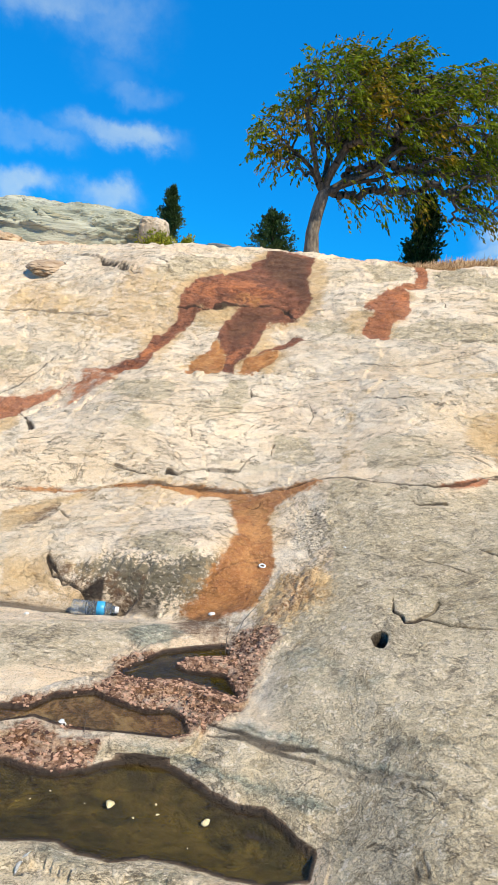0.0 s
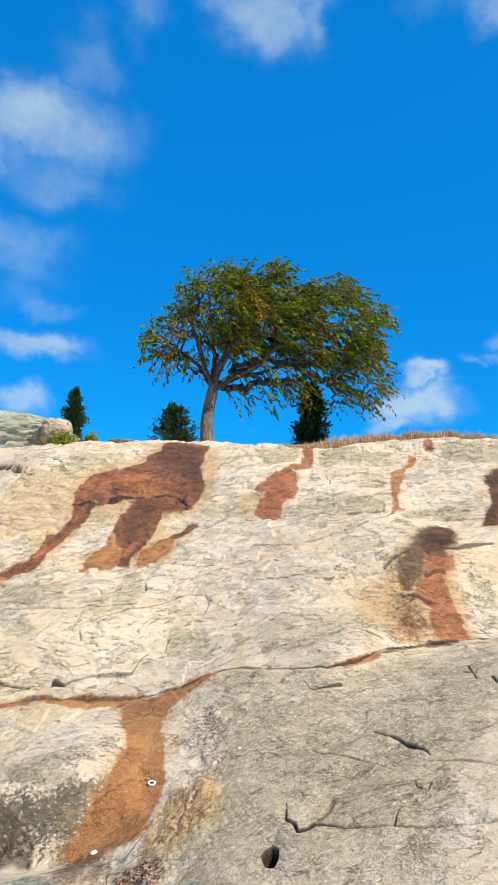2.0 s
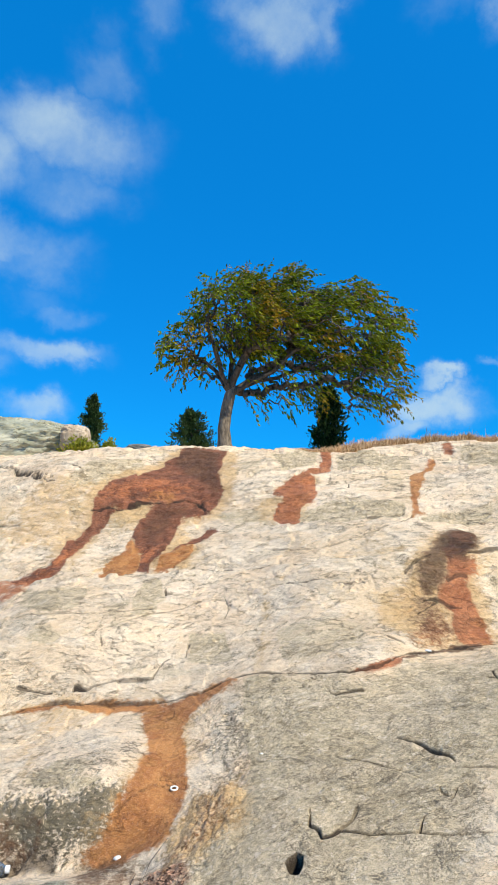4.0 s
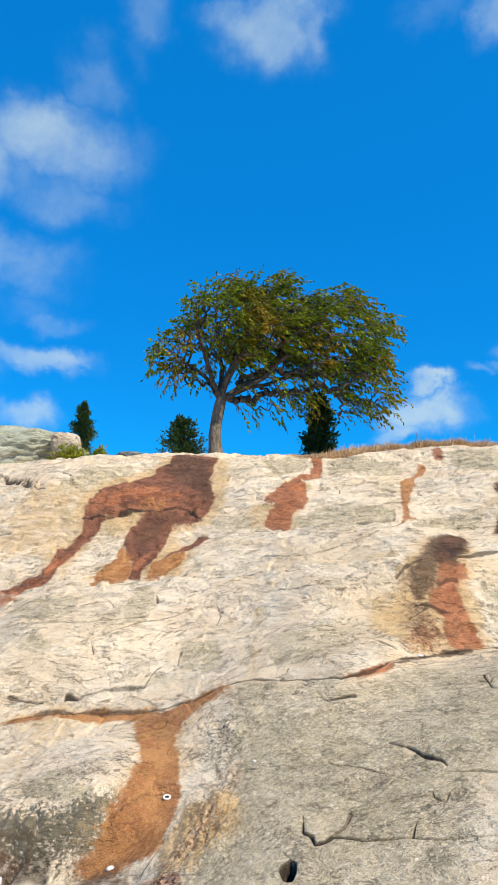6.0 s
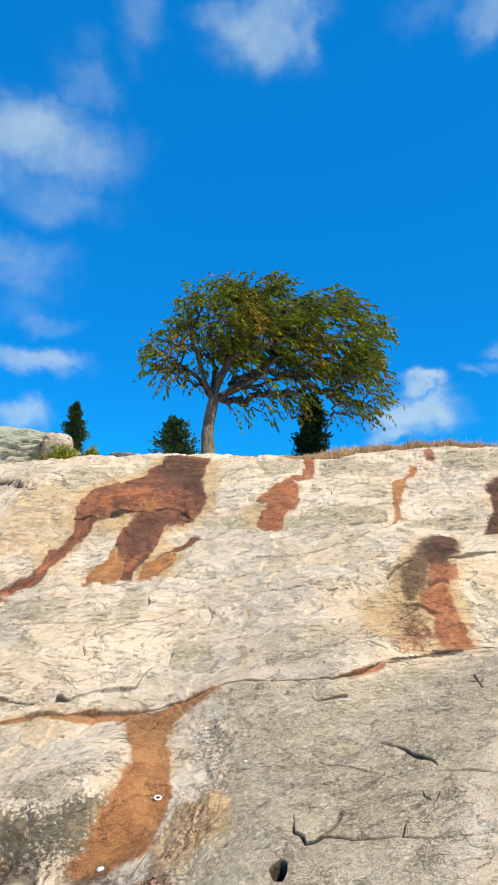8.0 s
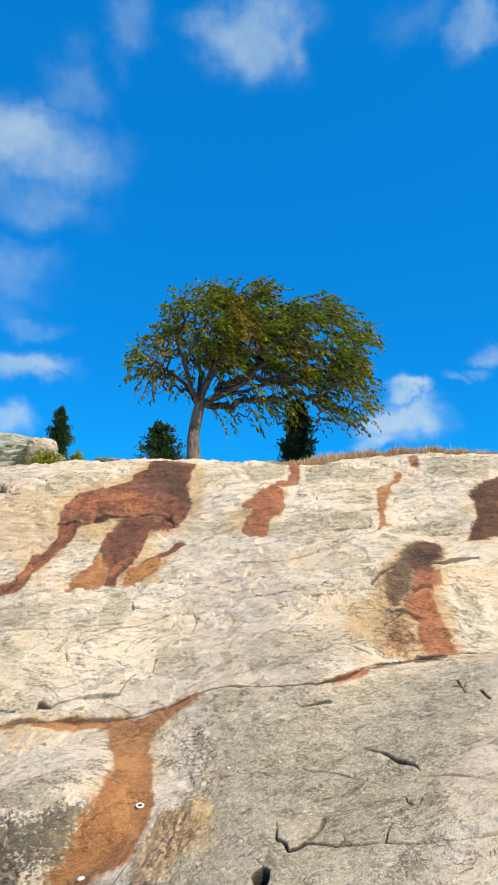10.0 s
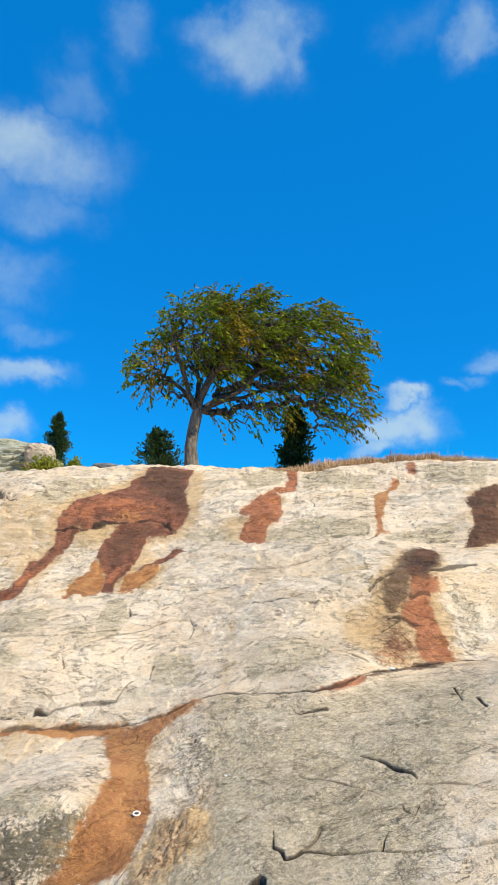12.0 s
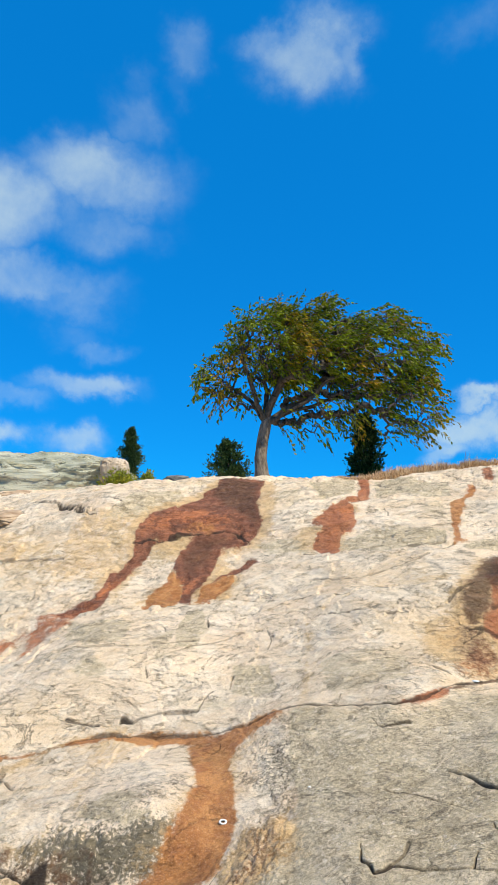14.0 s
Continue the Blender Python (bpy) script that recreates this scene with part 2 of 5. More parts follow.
    iron_dirt = m.math("MULTIPLY", m.math("MAXIMUM", thread(curl, 0.47, 0.014), m.math("MULTIPLY", thread(small, 0.47, 0.028), 0.6)), m.math("MAXIMUM", m.attribute("maroon"), m.attribute("rust")))
    colour = m.mix(m.math("MULTIPLY", iron_dirt, 0.55), colour, (0.06, 0.025, 0.016))
    crumb = m.attribute("crumb")
    rubble = m.noise(30.0, 6, 0.72, (1, 1, 1), (0, 0, 0), 0.8)
    loose = m.mix(m.ramp(rubble, 0.46, 0.58), (0.22, 0.092, 0.045), (0.60, 0.37, 0.245))
    loose = m.mix(m.ramp(blotch, 0.52, 0.62, 0, 0.7), loose, (0.86, 0.65, 0.50))
    loose = m.mix(m.ramp(rubble, 0.45, 0.36, 0, 0.95), loose, (0.045, 0.026, 0.018))
    colour = m.mix(m.ramp(m.math("ADD", crumb, m.math("MULTIPLY_ADD", fine, 1.6, -0.8)), 0.35, 0.85, 0, 0.92), colour, loose)
    # crystals: dark mica and pale feldspar grains
    colour = m.mix(m.ramp(grain, 0.52, 0.64, 0.0, 0.62), colour, m.mix(0.75, colour, (0.10, 0.08, 0.06)))
    colour = m.mix(m.ramp(grain, 0.45, 0.34, 0.0, 0.34), colour, m.mix(0.7, colour, (0.98, 0.86, 0.70)))
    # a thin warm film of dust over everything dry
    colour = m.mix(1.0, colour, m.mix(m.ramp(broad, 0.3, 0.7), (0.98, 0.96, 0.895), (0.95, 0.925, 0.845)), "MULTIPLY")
    # wet silt on the pool floors; soil and painted shade in cracks and hollows
    silt = m.mix(m.ramp(blotch, 0.35, 0.65), (0.044, 0.036, 0.009), (0.125, 0.096, 0.022))
    silt = m.mix(m.ramp(fine, 0.57, 0.65, 0, 0.85), silt, (0.012, 0.010, 0.007))
    silt = m.mix(m.ramp(m.cells(95.0), 0.16, 0.10, 0, 0.6), silt, (0.24, 0.18, 0.10))
    colour = m.mix(m.attribute("wet"), colour, silt)
    colour = m.mix(m.math("MULTIPLY", m.attribute("dirt_shade"), 0.94), colour, (0.040, 0.029, 0.022))
    height = m.math("ADD", m.math("MULTIPLY", m.math("MULTIPLY", streak, m.ramp(worn, 0.42, 0.60, 0.35, 1.0)), 0.9), m.math("ADD", m.math("MULTIPLY", fine, 0.70), m.math("MULTIPLY", grain, 0.30)))
    height = m.math("ADD", height, m.math("MULTIPLY", scratch, -0.6))
    height = m.math("ADD", height, m.math("ADD", m.math("MULTIPLY", flake, 0.55), m.math("MULTIPLY", m.math("MULTIPLY", rubble, crumb), 2.0)))
    m.bump(height, 0.9, 0.020)
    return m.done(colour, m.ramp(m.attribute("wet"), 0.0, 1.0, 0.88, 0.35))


def plain(name, dark, light, scale, rough=0.8, stretch=(1, 1, 1), bump=0.0, distance=0.01, island=0.0):
    m = Look(name, rough)
    n = m.noise(scale, 6, 0.6, stretch)
    if island:
        n = m.math("ADD", m.math("MULTIPLY", n, 1 - island), m.math("MULTIPLY", m.random(), island))
    if bump:
        m.bump(n, bump, distance)
    return m.done(m.mix(m.ramp(n, 0.3, 0.7), dark, light))


def foliage(name, dark, light, tip, shine=0.45, through=0.25):
    """Leaves: each one its own shade, some light passing through."""
    m = Look(name, shine)
    m.bsdf.inputs["Specular IOR Level"].default_value = 0.12
    r = m.random()
    big = m.noise(1.1, 2, 0.5)
    c = m.mix(r, dark, light)
    c = m.mix(m.math("MULTIPLY", m.ramp(big, 0.46, 0.62), m.ramp(r, 0.15, 0.8)), c, tip)
    m.put(c, m.bsdf.inputs["Base Color"])
    lit = m.nt.nodes.new("ShaderNodeBsdfTranslucent")
    m.put(m.mix(0.6, c, light), lit.inputs["Color"])
    both = m.nt.nodes.new("ShaderNodeMixShader")
    both.inputs[0].default_value = through
    out = m.nt.nodes["Material Output"]
    m.nt.links.new(m.bsdf.outputs[0], both.inputs[1])
    m.nt.links.new(lit.outputs[0], both.inputs[2])
    m.nt.links.new(both.outputs[0], out.inputs["Surface"])
    return m.mat


def strata():
    m = Look("banded_gneiss", 0.85)
    bands = m.noise(1.6, 7, 0.6, (0.35, 0.6, 2.2), (0, 9, 0), 0.9)
    fine = m.noise(18, 6, 0.65, (0.4, 1, 2.0))
    c = m.mix(m.ramp(bands, 0.36, 0.6), (0.29, 0.30, 0.225), (0.46, 0.45, 0.345))
    c = m.mix(m.ramp(fine, 0.52, 0.68, 0, 0.5), c, (0.60, 0.55, 0.42))
    c = m.mix(m.ramp(m.math("ABSOLUTE", m.math("SUBTRACT", bands, 0.52)), 0.018, 0.0, 0, 0.7), c, (0.11, 0.105, 0.09))
    m.bump(m.math("ADD", bands, m.math("MULTIPLY", fine, 0.4)), 0.8, 0.07)
    return m.done(c)


def water():
    m = Look("still_water", 0.03)
    m.bsdf.inputs["Transmission Weight"].default_value = 1.0
    m.bsdf.inputs["IOR"].default_value = 1.33
    m.bump(m.noise(14, 2, 0.5), 0.05, 0.004)
    return m.done((0.66, 0.58, 0.34))


def clear_plastic():
    m = Look("clear_plastic", 0.08)
    m.bsdf.inputs["Transmission Weight"].default_value = 0.92
    m.bsdf.inputs["IOR"].default_value = 1.25
    return m.done((0.80, 0.86, 0.90))


GRANITE, STRATA, WATER, PLASTIC = granite(), strata(), water(), clear_plastic()
SOIL = plain("coast_ground", (0.20, 0.17, 0.12), (0.36, 0.31, 0.23), 0.8, 0.9, bump=0.5, distance=0.1)
TANROCK = plain("tan_rock", (0.30, 0.19, 0.10), (0.58, 0.42, 0.27), 6, 0.85, (0.6, 1, 2), 0.8, 0.05)
DARKROCK = plain("dark_rock", (0.10, 0.11, 0.11), (0.24, 0.25, 0.24), 6, 0.85, (0.6, 1, 2), 0.8, 0.05)
BARK = plain("grey_bark", (0.075, 0.058, 0.042), (0.235, 0.19, 0.14), 22, 0.85, (1, 1, 0.35), 1.0, 0.02)
TWIG = plain("brown_twig", (0.055, 0.04, 0.03), (0.15, 0.11, 0.08), 30, 0.8)
LIMB = plain("limb_bark", (0.035, 0.028, 0.02), (0.12, 0.095, 0.07), 26, 0.85, (1, 1, 0.5), 0.8, 0.01)
LEAF = foliage("tree_leaf", (0.020, 0.045, 0.003), (0.26, 0.32, 0.012), (0.40, 0.22, 0.015), 0.45, 0.24)
NEEDLE = foliage("juniper_needle", (0.014, 0.032, 0.012), (0.065, 0.115, 0.035), (0.09, 0.13, 0.035), 0.6, 0.12)
SHRUB = foliage("shrub_leaf", (0.15, 0.18, 0.02), (0.38, 0.38, 0.04), (0.42, 0.36, 0.04))
STRAW = plain("dry_grass", (0.36, 0.19, 0.075), (0.78, 0.55, 0.30), 8, 0.8, island=0.7)
CHIP = plain("granite_chip", (0.07, 0.03, 0.016), (0.56, 0.32, 0.20), 30, 0.9, island=0.8)
WHITE = plain("chalky_white", (0.62, 0.60, 0.55), (0.84, 0.83, 0.80), 40, 0.6, bump=0.3, distance=0.002)
CREAM = plain("cream_rock", (0.32, 0.245, 0.165), (0.56, 0.45, 0.33), 4, 0.85, (1.4, 1, 0.5), 0.8, 0.05)
BLUE = plain("blue_label", (0.03, 0.30, 0.55), (0.05, 0.38, 0.62), 30, 0.4)
CAP = plain("white_cap", (0.75, 0.76, 0.78), (0.85, 0.86, 0.88), 30, 0.4)
BAR = plain("navy_print", (0.01, 0.06, 0.22), (0.02, 0.08, 0.28), 30, 0.4)


# ---- the outcrop: sections along rays from the foot of the slope, lofted ----
RAYS = (-2.6, -1.6, -0.75, -0.35, -0.25, -0.15, -0.05, 0.05, 0.15, 0.25, 0.35, 0.45, 0.55, 0.85, 1.6, 2.6)


def line(pairs, left, right, crease=0.0):
    """One line across the slope: (y, z) on the ten middle rays, and how far z drops on the next two rays of each side; the outermost rays lie below the ground."""
    (ya, za), (yb, zb) = pairs[0], pairs[-1]
    rows = [(ya, -0.75), (ya, za - left[1]), (ya, za - left[0]), *pairs, (yb, zb - right[0]), (yb, zb - right[1]), (yb, -0.75)]
    return np.array(rows), crease


def level(y, heights, left=(0.05, 0.5), right=(-0.1, 0.3)):
    return line([(y, z) for z in heights], left, right)


LINES = [
    level(-9.0, (-0.6,) * 10, (0, 0), (0, 0)),
    level(-3.0, (0.02, 0.02, 0.03, 0.04, 0.06, 0.08, 0.10, 0.12, 0.14, 0.16)),
    level(0.5, (0.15, 0.15, 0.16, 0.17, 0.18, 0.20, 0.24, 0.27, 0.30, 0.32)),
    level(1.25, (0.18, 0.18, 0.19, 0.19, 0.20, 0.235, 0.31, 0.38, 0.41, 0.44)),
    level(1.85, (0.20, 0.20, 0.21, 0.22, 0.265, 0.36, 0.43, 0.48, 0.54, 0.60)),
    level(2.25, (0.185, 0.19, 0.20, 0.215, 0.28, 0.39, 0.48, 0.55, 0.62, 0.70)),
    line([(2.56, 0.09), (2.56, 0.11), (2.52, 0.135), (2.48, 0.165), (2.50, 0.29), (2.55, 0.42), (2.55, 0.53), (2.55, 0.61), (2.55, 0.69), (2.55, 0.77)],
         (0.05, 0.6), (-0.15, 0.2), 0.3),
    line([(2.76, 0.20), (2.72, 0.25), (2.66, 0.30), (2.62, 0.37), (2.70, 0.36), (2.82, 0.48), (2.80, 0.61), (2.78, 0.68), (2.85, 0.74), (2.90, 0.80)],
         (0.1, 0.7), (-0.12, 0.2)),
    line([(3.7, 0.338), (3.7, 0.35), (3.7, 0.423), (3.55, 0.451), (3.4, 0.525), (3.25, 0.684), (3.1, 0.727), (3.05, 0.795), (3.3, 0.80), (3.4, 0.82)],
         (0.1, 0.9), (0.0, 0.3), 0.7),
    line([(4.2, 0.591), (4.1, 0.655), (4.05, 0.747), (4.05, 0.779), (4.1, 0.779), (3.8, 0.78), (3.62, 0.888), (3.56, 0.911), (3.6, 0.938), (3.7, 0.958)],
         (0.1, 1.0), (0.0, 0.4)),
    line([(5.2, 0.56), (5.4, 0.78), (5.55, 1.033), (5.35, 1.06), (5.1, 1.116), (4.7, 1.139), (4.3, 1.179), (4.15, 1.248), (4.05, 1.295), (4.1, 1.336)],
         (0.1, 1.0), (0.0, 0.6), 0.6),
    line([(6.5, 1.146), (6.3, 1.221), (6.15, 1.293), (5.95, 1.331), (5.85, 1.393), (5.6, 1.479), (5.2, 1.489), (5.0, 1.523), (4.85, 1.51), (4.7, 1.479)],
         (0.2, 1.4), (0.0, 0.8), 0.6),
    line([(7.3, 1.756), (7.1, 1.884), (6.8, 1.996), (6.6, 1.878), (6.55, 1.89), (6.15, 1.918), (6.15, 1.99), (5.95, 2.022), (5.9, 2.113), (5.5, 2.073)],
         (0.3, 1.8), (0.0, 1.0)),
    line([(10.5, 2.45), (10.2, 2.546), (9.8, 2.565), (9.4, 2.608), (9.1, 2.616), (8.7, 2.56), (8.4, 2.516), (8.1, 2.565), (7.9, 2.601), (7.7, 2.597)],
         (0.5, 2.4), (0.1, 1.5)),
    level(13.0, (2.75, 2.80, 2.80, 2.80, 2.80, 2.80, 2.80, 2.80, 2.80, 2.80), (0.3, 2.6), (0.3, 2.0)),
    level(19.0, (3.40, 3.60, 3.60, 3.40, 3.30, 3.20, 3.10, 3.00, 2.90, 2.80), (0.3, 3.2), (0.3, 2.6)),
    level(26.0, (2.6,) * 10, (0.6, 3.0), (0.6, 3.0)),
    level(40.0, (-0.6,) * 10, (0, 0), (0, 0)),
]
STEPS = (8, 14, 70, 150, 105, 85, 65, 125, 125, 115, 90, 100, 90, 28, 20, 12, 8)


def across(values, u):
    """Smooth interpolation of one value per ray, at the fan coordinates u."""
    xs, v = np.array(RAYS), np.array(values)
    slope = np.gradient(v, xs)
    k = np.clip(np.searchsorted(xs, u) - 1, 0, len(xs) - 2)
    h = xs[k + 1] - xs[k]
    f = (u - xs[k]) / h
    return ((1 + 2 * f) * (1 - f) ** 2 * v[k] + f * (1 - f) ** 2 * h * slope[k]
            + f * f * (3 - 2 * f) * v[k + 1] + f * f * (f - 1) * h * slope[k + 1])


def loft(u, steps):
    """Grids X, Y, Z of the bare slope: one row per step up the slope, one column per fan coordinate."""
    knots = np.array([[across(rows[:, 0], u), across(rows[:, 1], u)] for rows, _ in LINES])  # line, (y, z), ray
    crease = np.array([c for _, c in LINES])[:, None, None]
    sec = np.diff(knots, axis=0)
    before, after = np.concatenate([sec[:1], sec]), np.concatenate([sec, sec[-1:]])
    # the gentler of the two runs rules the tangent, so that nothing overshoots
    size_b, size_a = np.linalg.norm(before, axis=1, keepdims=True), np.linalg.norm(after, axis=1, keepdims=True)
    mean = (before / size_b + after / size_a) / 2
    arrive, leave = mean * size_b, mean * size_a
    arrive, leave = arrive * (1 - crease) + before * crease, leave * (1 - crease) + after * crease
    rows = []
    for k, n in enumerate(steps):
        for f in np.arange(n) / n:
            rows.append((1 + 2 * f) * (1 - f) ** 2 * knots[k] + f * (1 - f) ** 2 * leave[k]
                        + f * f * (3 - 2 * f) * knots[k + 1] + f * f * (f - 1) * arrive[k + 1])
    rows.append(knots[-1])
    grid = np.array(rows)
    y, z = grid[:, 0], grid[:, 1]
    # the fan keeps a broad waist at the foot of the slope
    wide = 0.25 * np.logaddexp(np.abs(y + 0.2) / 0.25, 1.4 / 0.25)
    return u[None, :] * wide, y, z


def spread(n):
    """Fan coordinates, dense over the part of the slope that faces the water."""
    mid = np.linspace(-0.47, 0.68, n)
    return np.concatenate([np.linspace(-2.6, -0.48, 36), mid, np.linspace(0.69, 2.6, 34)])


def grid_faces(rows, cols):
    i = np.arange((rows - 1) * (cols - 1))
    a = i // (cols - 1) * cols + i % (cols - 1)
    return np.stack([a, a + 1, a + 1 + cols, a + cols], 1)


def mesh_of(name, verts, faces, material, smooth=True):
    """A mesh from arrays; faces are all triangles or all quads."""
    verts, faces = np.asarray(verts, dtype=np.float32), np.asarray(faces, dtype=np.int32)
    me = bpy.data.meshes.new(name)
    n = faces.shape[1]
    me.vertices.add(len(verts)), me.loops.add(faces.size), me.polygons.add(len(faces))
    me.vertices.foreach_set("co", verts.ravel())
    me.loops.foreach_set("vertex_index", faces.ravel())
    me.polygons.foreach_set("loop_start", np.arange(0, faces.size, n, dtype=np.int32))
    me.polygons.foreach_set("use_smooth", np.full(len(faces), smooth))
    me.update(calc_edges=True)
    me.validate()
    me.materials.append(material)
    return me


def part(name, data, material, parent=None, label=""):
    """Links a bmesh or mesh as one object, under a thing when one is given."""
    if isinstance(data, bmesh.types.BMesh):
        me = bpy.data.meshes.new(name)
        data.to_mesh(me), data.free()
        me.materials.append(material)
        for p in me.polygons:
            p.use_smooth = True
        data = me
    ob = new(name, data)
    ob.parent = parent
    return tagged(ob, label)


def thing(name, place, label, category, group="", kind=""):
    ob = new(name)
    ob.matrix_world = place if isinstance(place, Matrix) else Matrix.Translation(place)
    return tagged(ob, label, category, group, kind)


class Tubes:
    """Tapered round stems, gathered into one mesh."""

    def __init__(self):
        self.verts, self.faces = [], []

    def add(self, points, radii, sides=6):
        points = [Vector(p) for p in points]
        start = len(self.verts)
        for i, p in enumerate(points):
            way = (points[min(i + 1, len(points) - 1)] - points[max(i - 1, 0)]).normalized()
            side = way.cross(Vector((0.31, 0.9, 0.27))).normalized()
            other = way.cross(side)
            for k in range(sides):
                a = math.tau * k / sides
                self.verts.append(p + (side * math.cos(a) + other * math.sin(a)) * radii[i])
        for i in range(len(points) - 1):
            for k in range(sides):
                a, b = start + i * sides + k, start + i * sides + (k + 1) % sides
                self.faces.append((a, b, b + sides, a + sides))

    def mesh(self, name, material):
        return mesh_of(name, [tuple(v) for v in self.verts], self.faces, material)


def blades(rng, base, way, length, width, fold=0.25):
    """Leaves: arrays of bases, directions, lengths and widths become creased two-triangle blades."""
    n = len(base)
    way = way / np.linalg.norm(way, axis=1, keepdims=True)
    side = np.cross(way, rng.normal(size=(n, 3)))
    side /= np.linalg.norm(side, axis=1, keepdims=True) + 1e-9
    up = np.cross(side, way)
    mid = base + way * (length * 0.45)[:, None] + up * (width * fold)[:, None]
    verts = np.stack([base, mid + side * (width / 2)[:, None], base + way * length[:, None], mid - side * (width / 2)[:, None]], 1).reshape(-1, 3)
    k = np.arange(n)[:, None] * 4
    faces = np.concatenate([k + [0, 1, 2], k + [0, 2, 3]], 1).reshape(-1, 3)
    return verts, faces


# ---- relief of the slope ----
def lattice(x, y, z):
    """Smooth value noise in -0.5 to 0.5 on arrays."""
    xi, yi, zi = np.floor(x).astype(np.int64), np.floor(y).astype(np.int64), np.floor(z).astype(np.int64)
    fx, fy, fz = x - xi, y - yi, z - zi
    fx, fy, fz = (f * f * f * (f * (f * 6 - 15) + 10) for f in (fx, fy, fz))

    def value(a, b, c):
        h = (a * 374761393 + b * 668265263 + c * 2147483647 + 1013904223) & 0xFFFFFFFF
        h = ((h ^ (h >> 13)) * 1274126177) & 0xFFFFFFFF
        return ((h ^ (h >> 16)) & 0xFFFF) / 65535.0 - 0.5
    out = 0
    for dx, wx in ((0, 1 - fx), (1, fx)):
        for dy, wy in ((0, 1 - fy), (1, fy)):
            for dz, wz in ((0, 1 - fz), (1, fz)):
                out = out + value(xi + dx, yi + dy, zi + dz) * wx * wy * wz
    return out


def fbm(x, y, z, octaves=4, gain=0.5):
    out, amp = 0, 1.0
    for k in range(octaves):
        out = out + amp * lattice(x + 17.3 * k, y - 9.1 * k, z + 5.7 * k)
        x, y, z, amp = x * 2.03, y * 2.03, z * 2.03, amp * gain
    return out


FAN = spread(720)
GX, GY, GZ = loft(FAN, STEPS)
TONES = {name: np.zeros_like(GX) for name in ("grey", "green", "moss", "ochre", "rust", "maroon", "amber", "dark", "crumb", "wet", "dirt_shade")}
SQUASH = 0.5  # marks run further up the slope than across it
WX = GX + 0.022 * fbm(GX * 7.0, GY * 4.5, GZ * 7.0, 4, 0.65)
WY = GY + 0.036 * fbm(GX * 7.0 + 40, GY * 4.5, GZ * 7.0, 4, 0.65)
CUT = np.zeros_like(GX)


def box_of(points, margin):
    xs, ys = [p[0] for p in points], [p[1] for p in points]
    hit = (GX > min(xs) - margin) & (GX < max(xs) + margin) & (GY > min(ys) - 2 * margin) & (GY < max(ys) + 2 * margin)
    return hit


def to_line(x, y, points, closed=False):
    """Distance to a line through the points, with y squashed."""
    best = np.full(x.shape, 1e9)
    run = [*points, points[0]] if closed else points
    for (ax, ay), (bx, by) in zip(run, run[1:]):
        ay, by = ay * SQUASH, by * SQUASH
        dx, dy = bx - ax, by - ay
        f = np.clip(((x - ax) * dx + (y * SQUASH - ay) * dy) / (dx * dx + dy * dy + 1e-9), 0, 1)
        best = np.minimum(best, np.hypot(x - ax - f * dx, y * SQUASH - ay - f * dy))
    return best


def inside(x, y, points):
    odd = np.zeros(x.shape, dtype=bool)
    for (ax, ay), (bx, by) in zip(points, [*points[1:], points[0]]):
        if ay != by:
            odd ^= ((ay > y) != (by > y)) & (x < (bx - ax) * (y - ay) / (by - ay) + ax)
    return odd


def depth_in(x, y, points):
    """Signed distance from the rim of an outline: positive inside."""
    d = to_line(x, y, points, True)
    return np.where(inside(x, y, points), d, -d)


def stain(tone, soft, amount, *points):
    hit = box_of(points, 0.16 + soft)
    d = depth_in(WX[hit], WY[hit], points)
    f = np.clip(d / (soft * 1.15) * 0.5 + 0.5, 0, 1)
    TONES[tone][hit] = np.maximum(TONES[tone][hit], amount * f * f * (3 - 2 * f))


def crack(width, depth, dirt_shade, *points):
    """An open joint: a groove whose uphill lip stands proud."""
    hit = box_of(points, 0.15)
    x, y = GX[hit] + 0.35 * (WX[hit] - GX[hit]), GY[hit] + 0.35 * (WY[hit] - GY[hit])
    d = to_line(x, y, points)
    wide = np.maximum(0.25 * width, 0.0019 + 0.0006 * np.clip(y, 0, 9)) * np.clip(0.8 + 1.8 * lattice(x * 9, y * 9, x * 0), 0.3, 1.6)
    # soil colour in the joint, which also stands in for the groove's shade
    TONES["dirt_shade"][hit] = np.maximum(TONES["dirt_shade"][hit], dirt_shade * np.clip(2.1 - d / (wide * 0.9), 0, 1))
    CUT[hit] = np.minimum(CUT[hit], -0.45 * depth * np.exp(-(d / wide) ** 2))


# grey slab
stain("grey", 0.16, 0.64, (0.53, 3.21), (0.69, 3.13), (1.11, 2.93), (1.43, 3.17), (1.90, 3.05), (1.70, 2.35), (1.10, 1.80), (0.85, 1.30), (0.60, 0.60), (0.20, -2.00), (0.28, 1.20), (0.18, 1.70), (0.20, 2.20), (0.42, 2.55))
# edges of the slope, the near slab and its cracks
stain("ochre", 0.08, 0.5, (-1.12, 2.84), (-0.86, 2.81), (-0.59, 2.71), (-0.51, 2.61), (-0.72, 2.62), (-1.04, 2.66))
stain("rust", 0.06, 0.9, (-2.35, 5.25), (-2.14, 5.46), (-1.86, 5.49), (-1.23, 5.55), (-0.98, 5.65), (-0.94, 5.58), (-1.21, 5.47), (-1.65, 5.42), (-1.78, 5.06), (-1.83, 4.65), (-1.88, 4.17))
stain("ochre", 0.04, 0.7, (-1.85, 4.10), (-1.76, 4.46), (-1.69, 4.74), (-1.56, 4.27), (-1.65, 4.16))
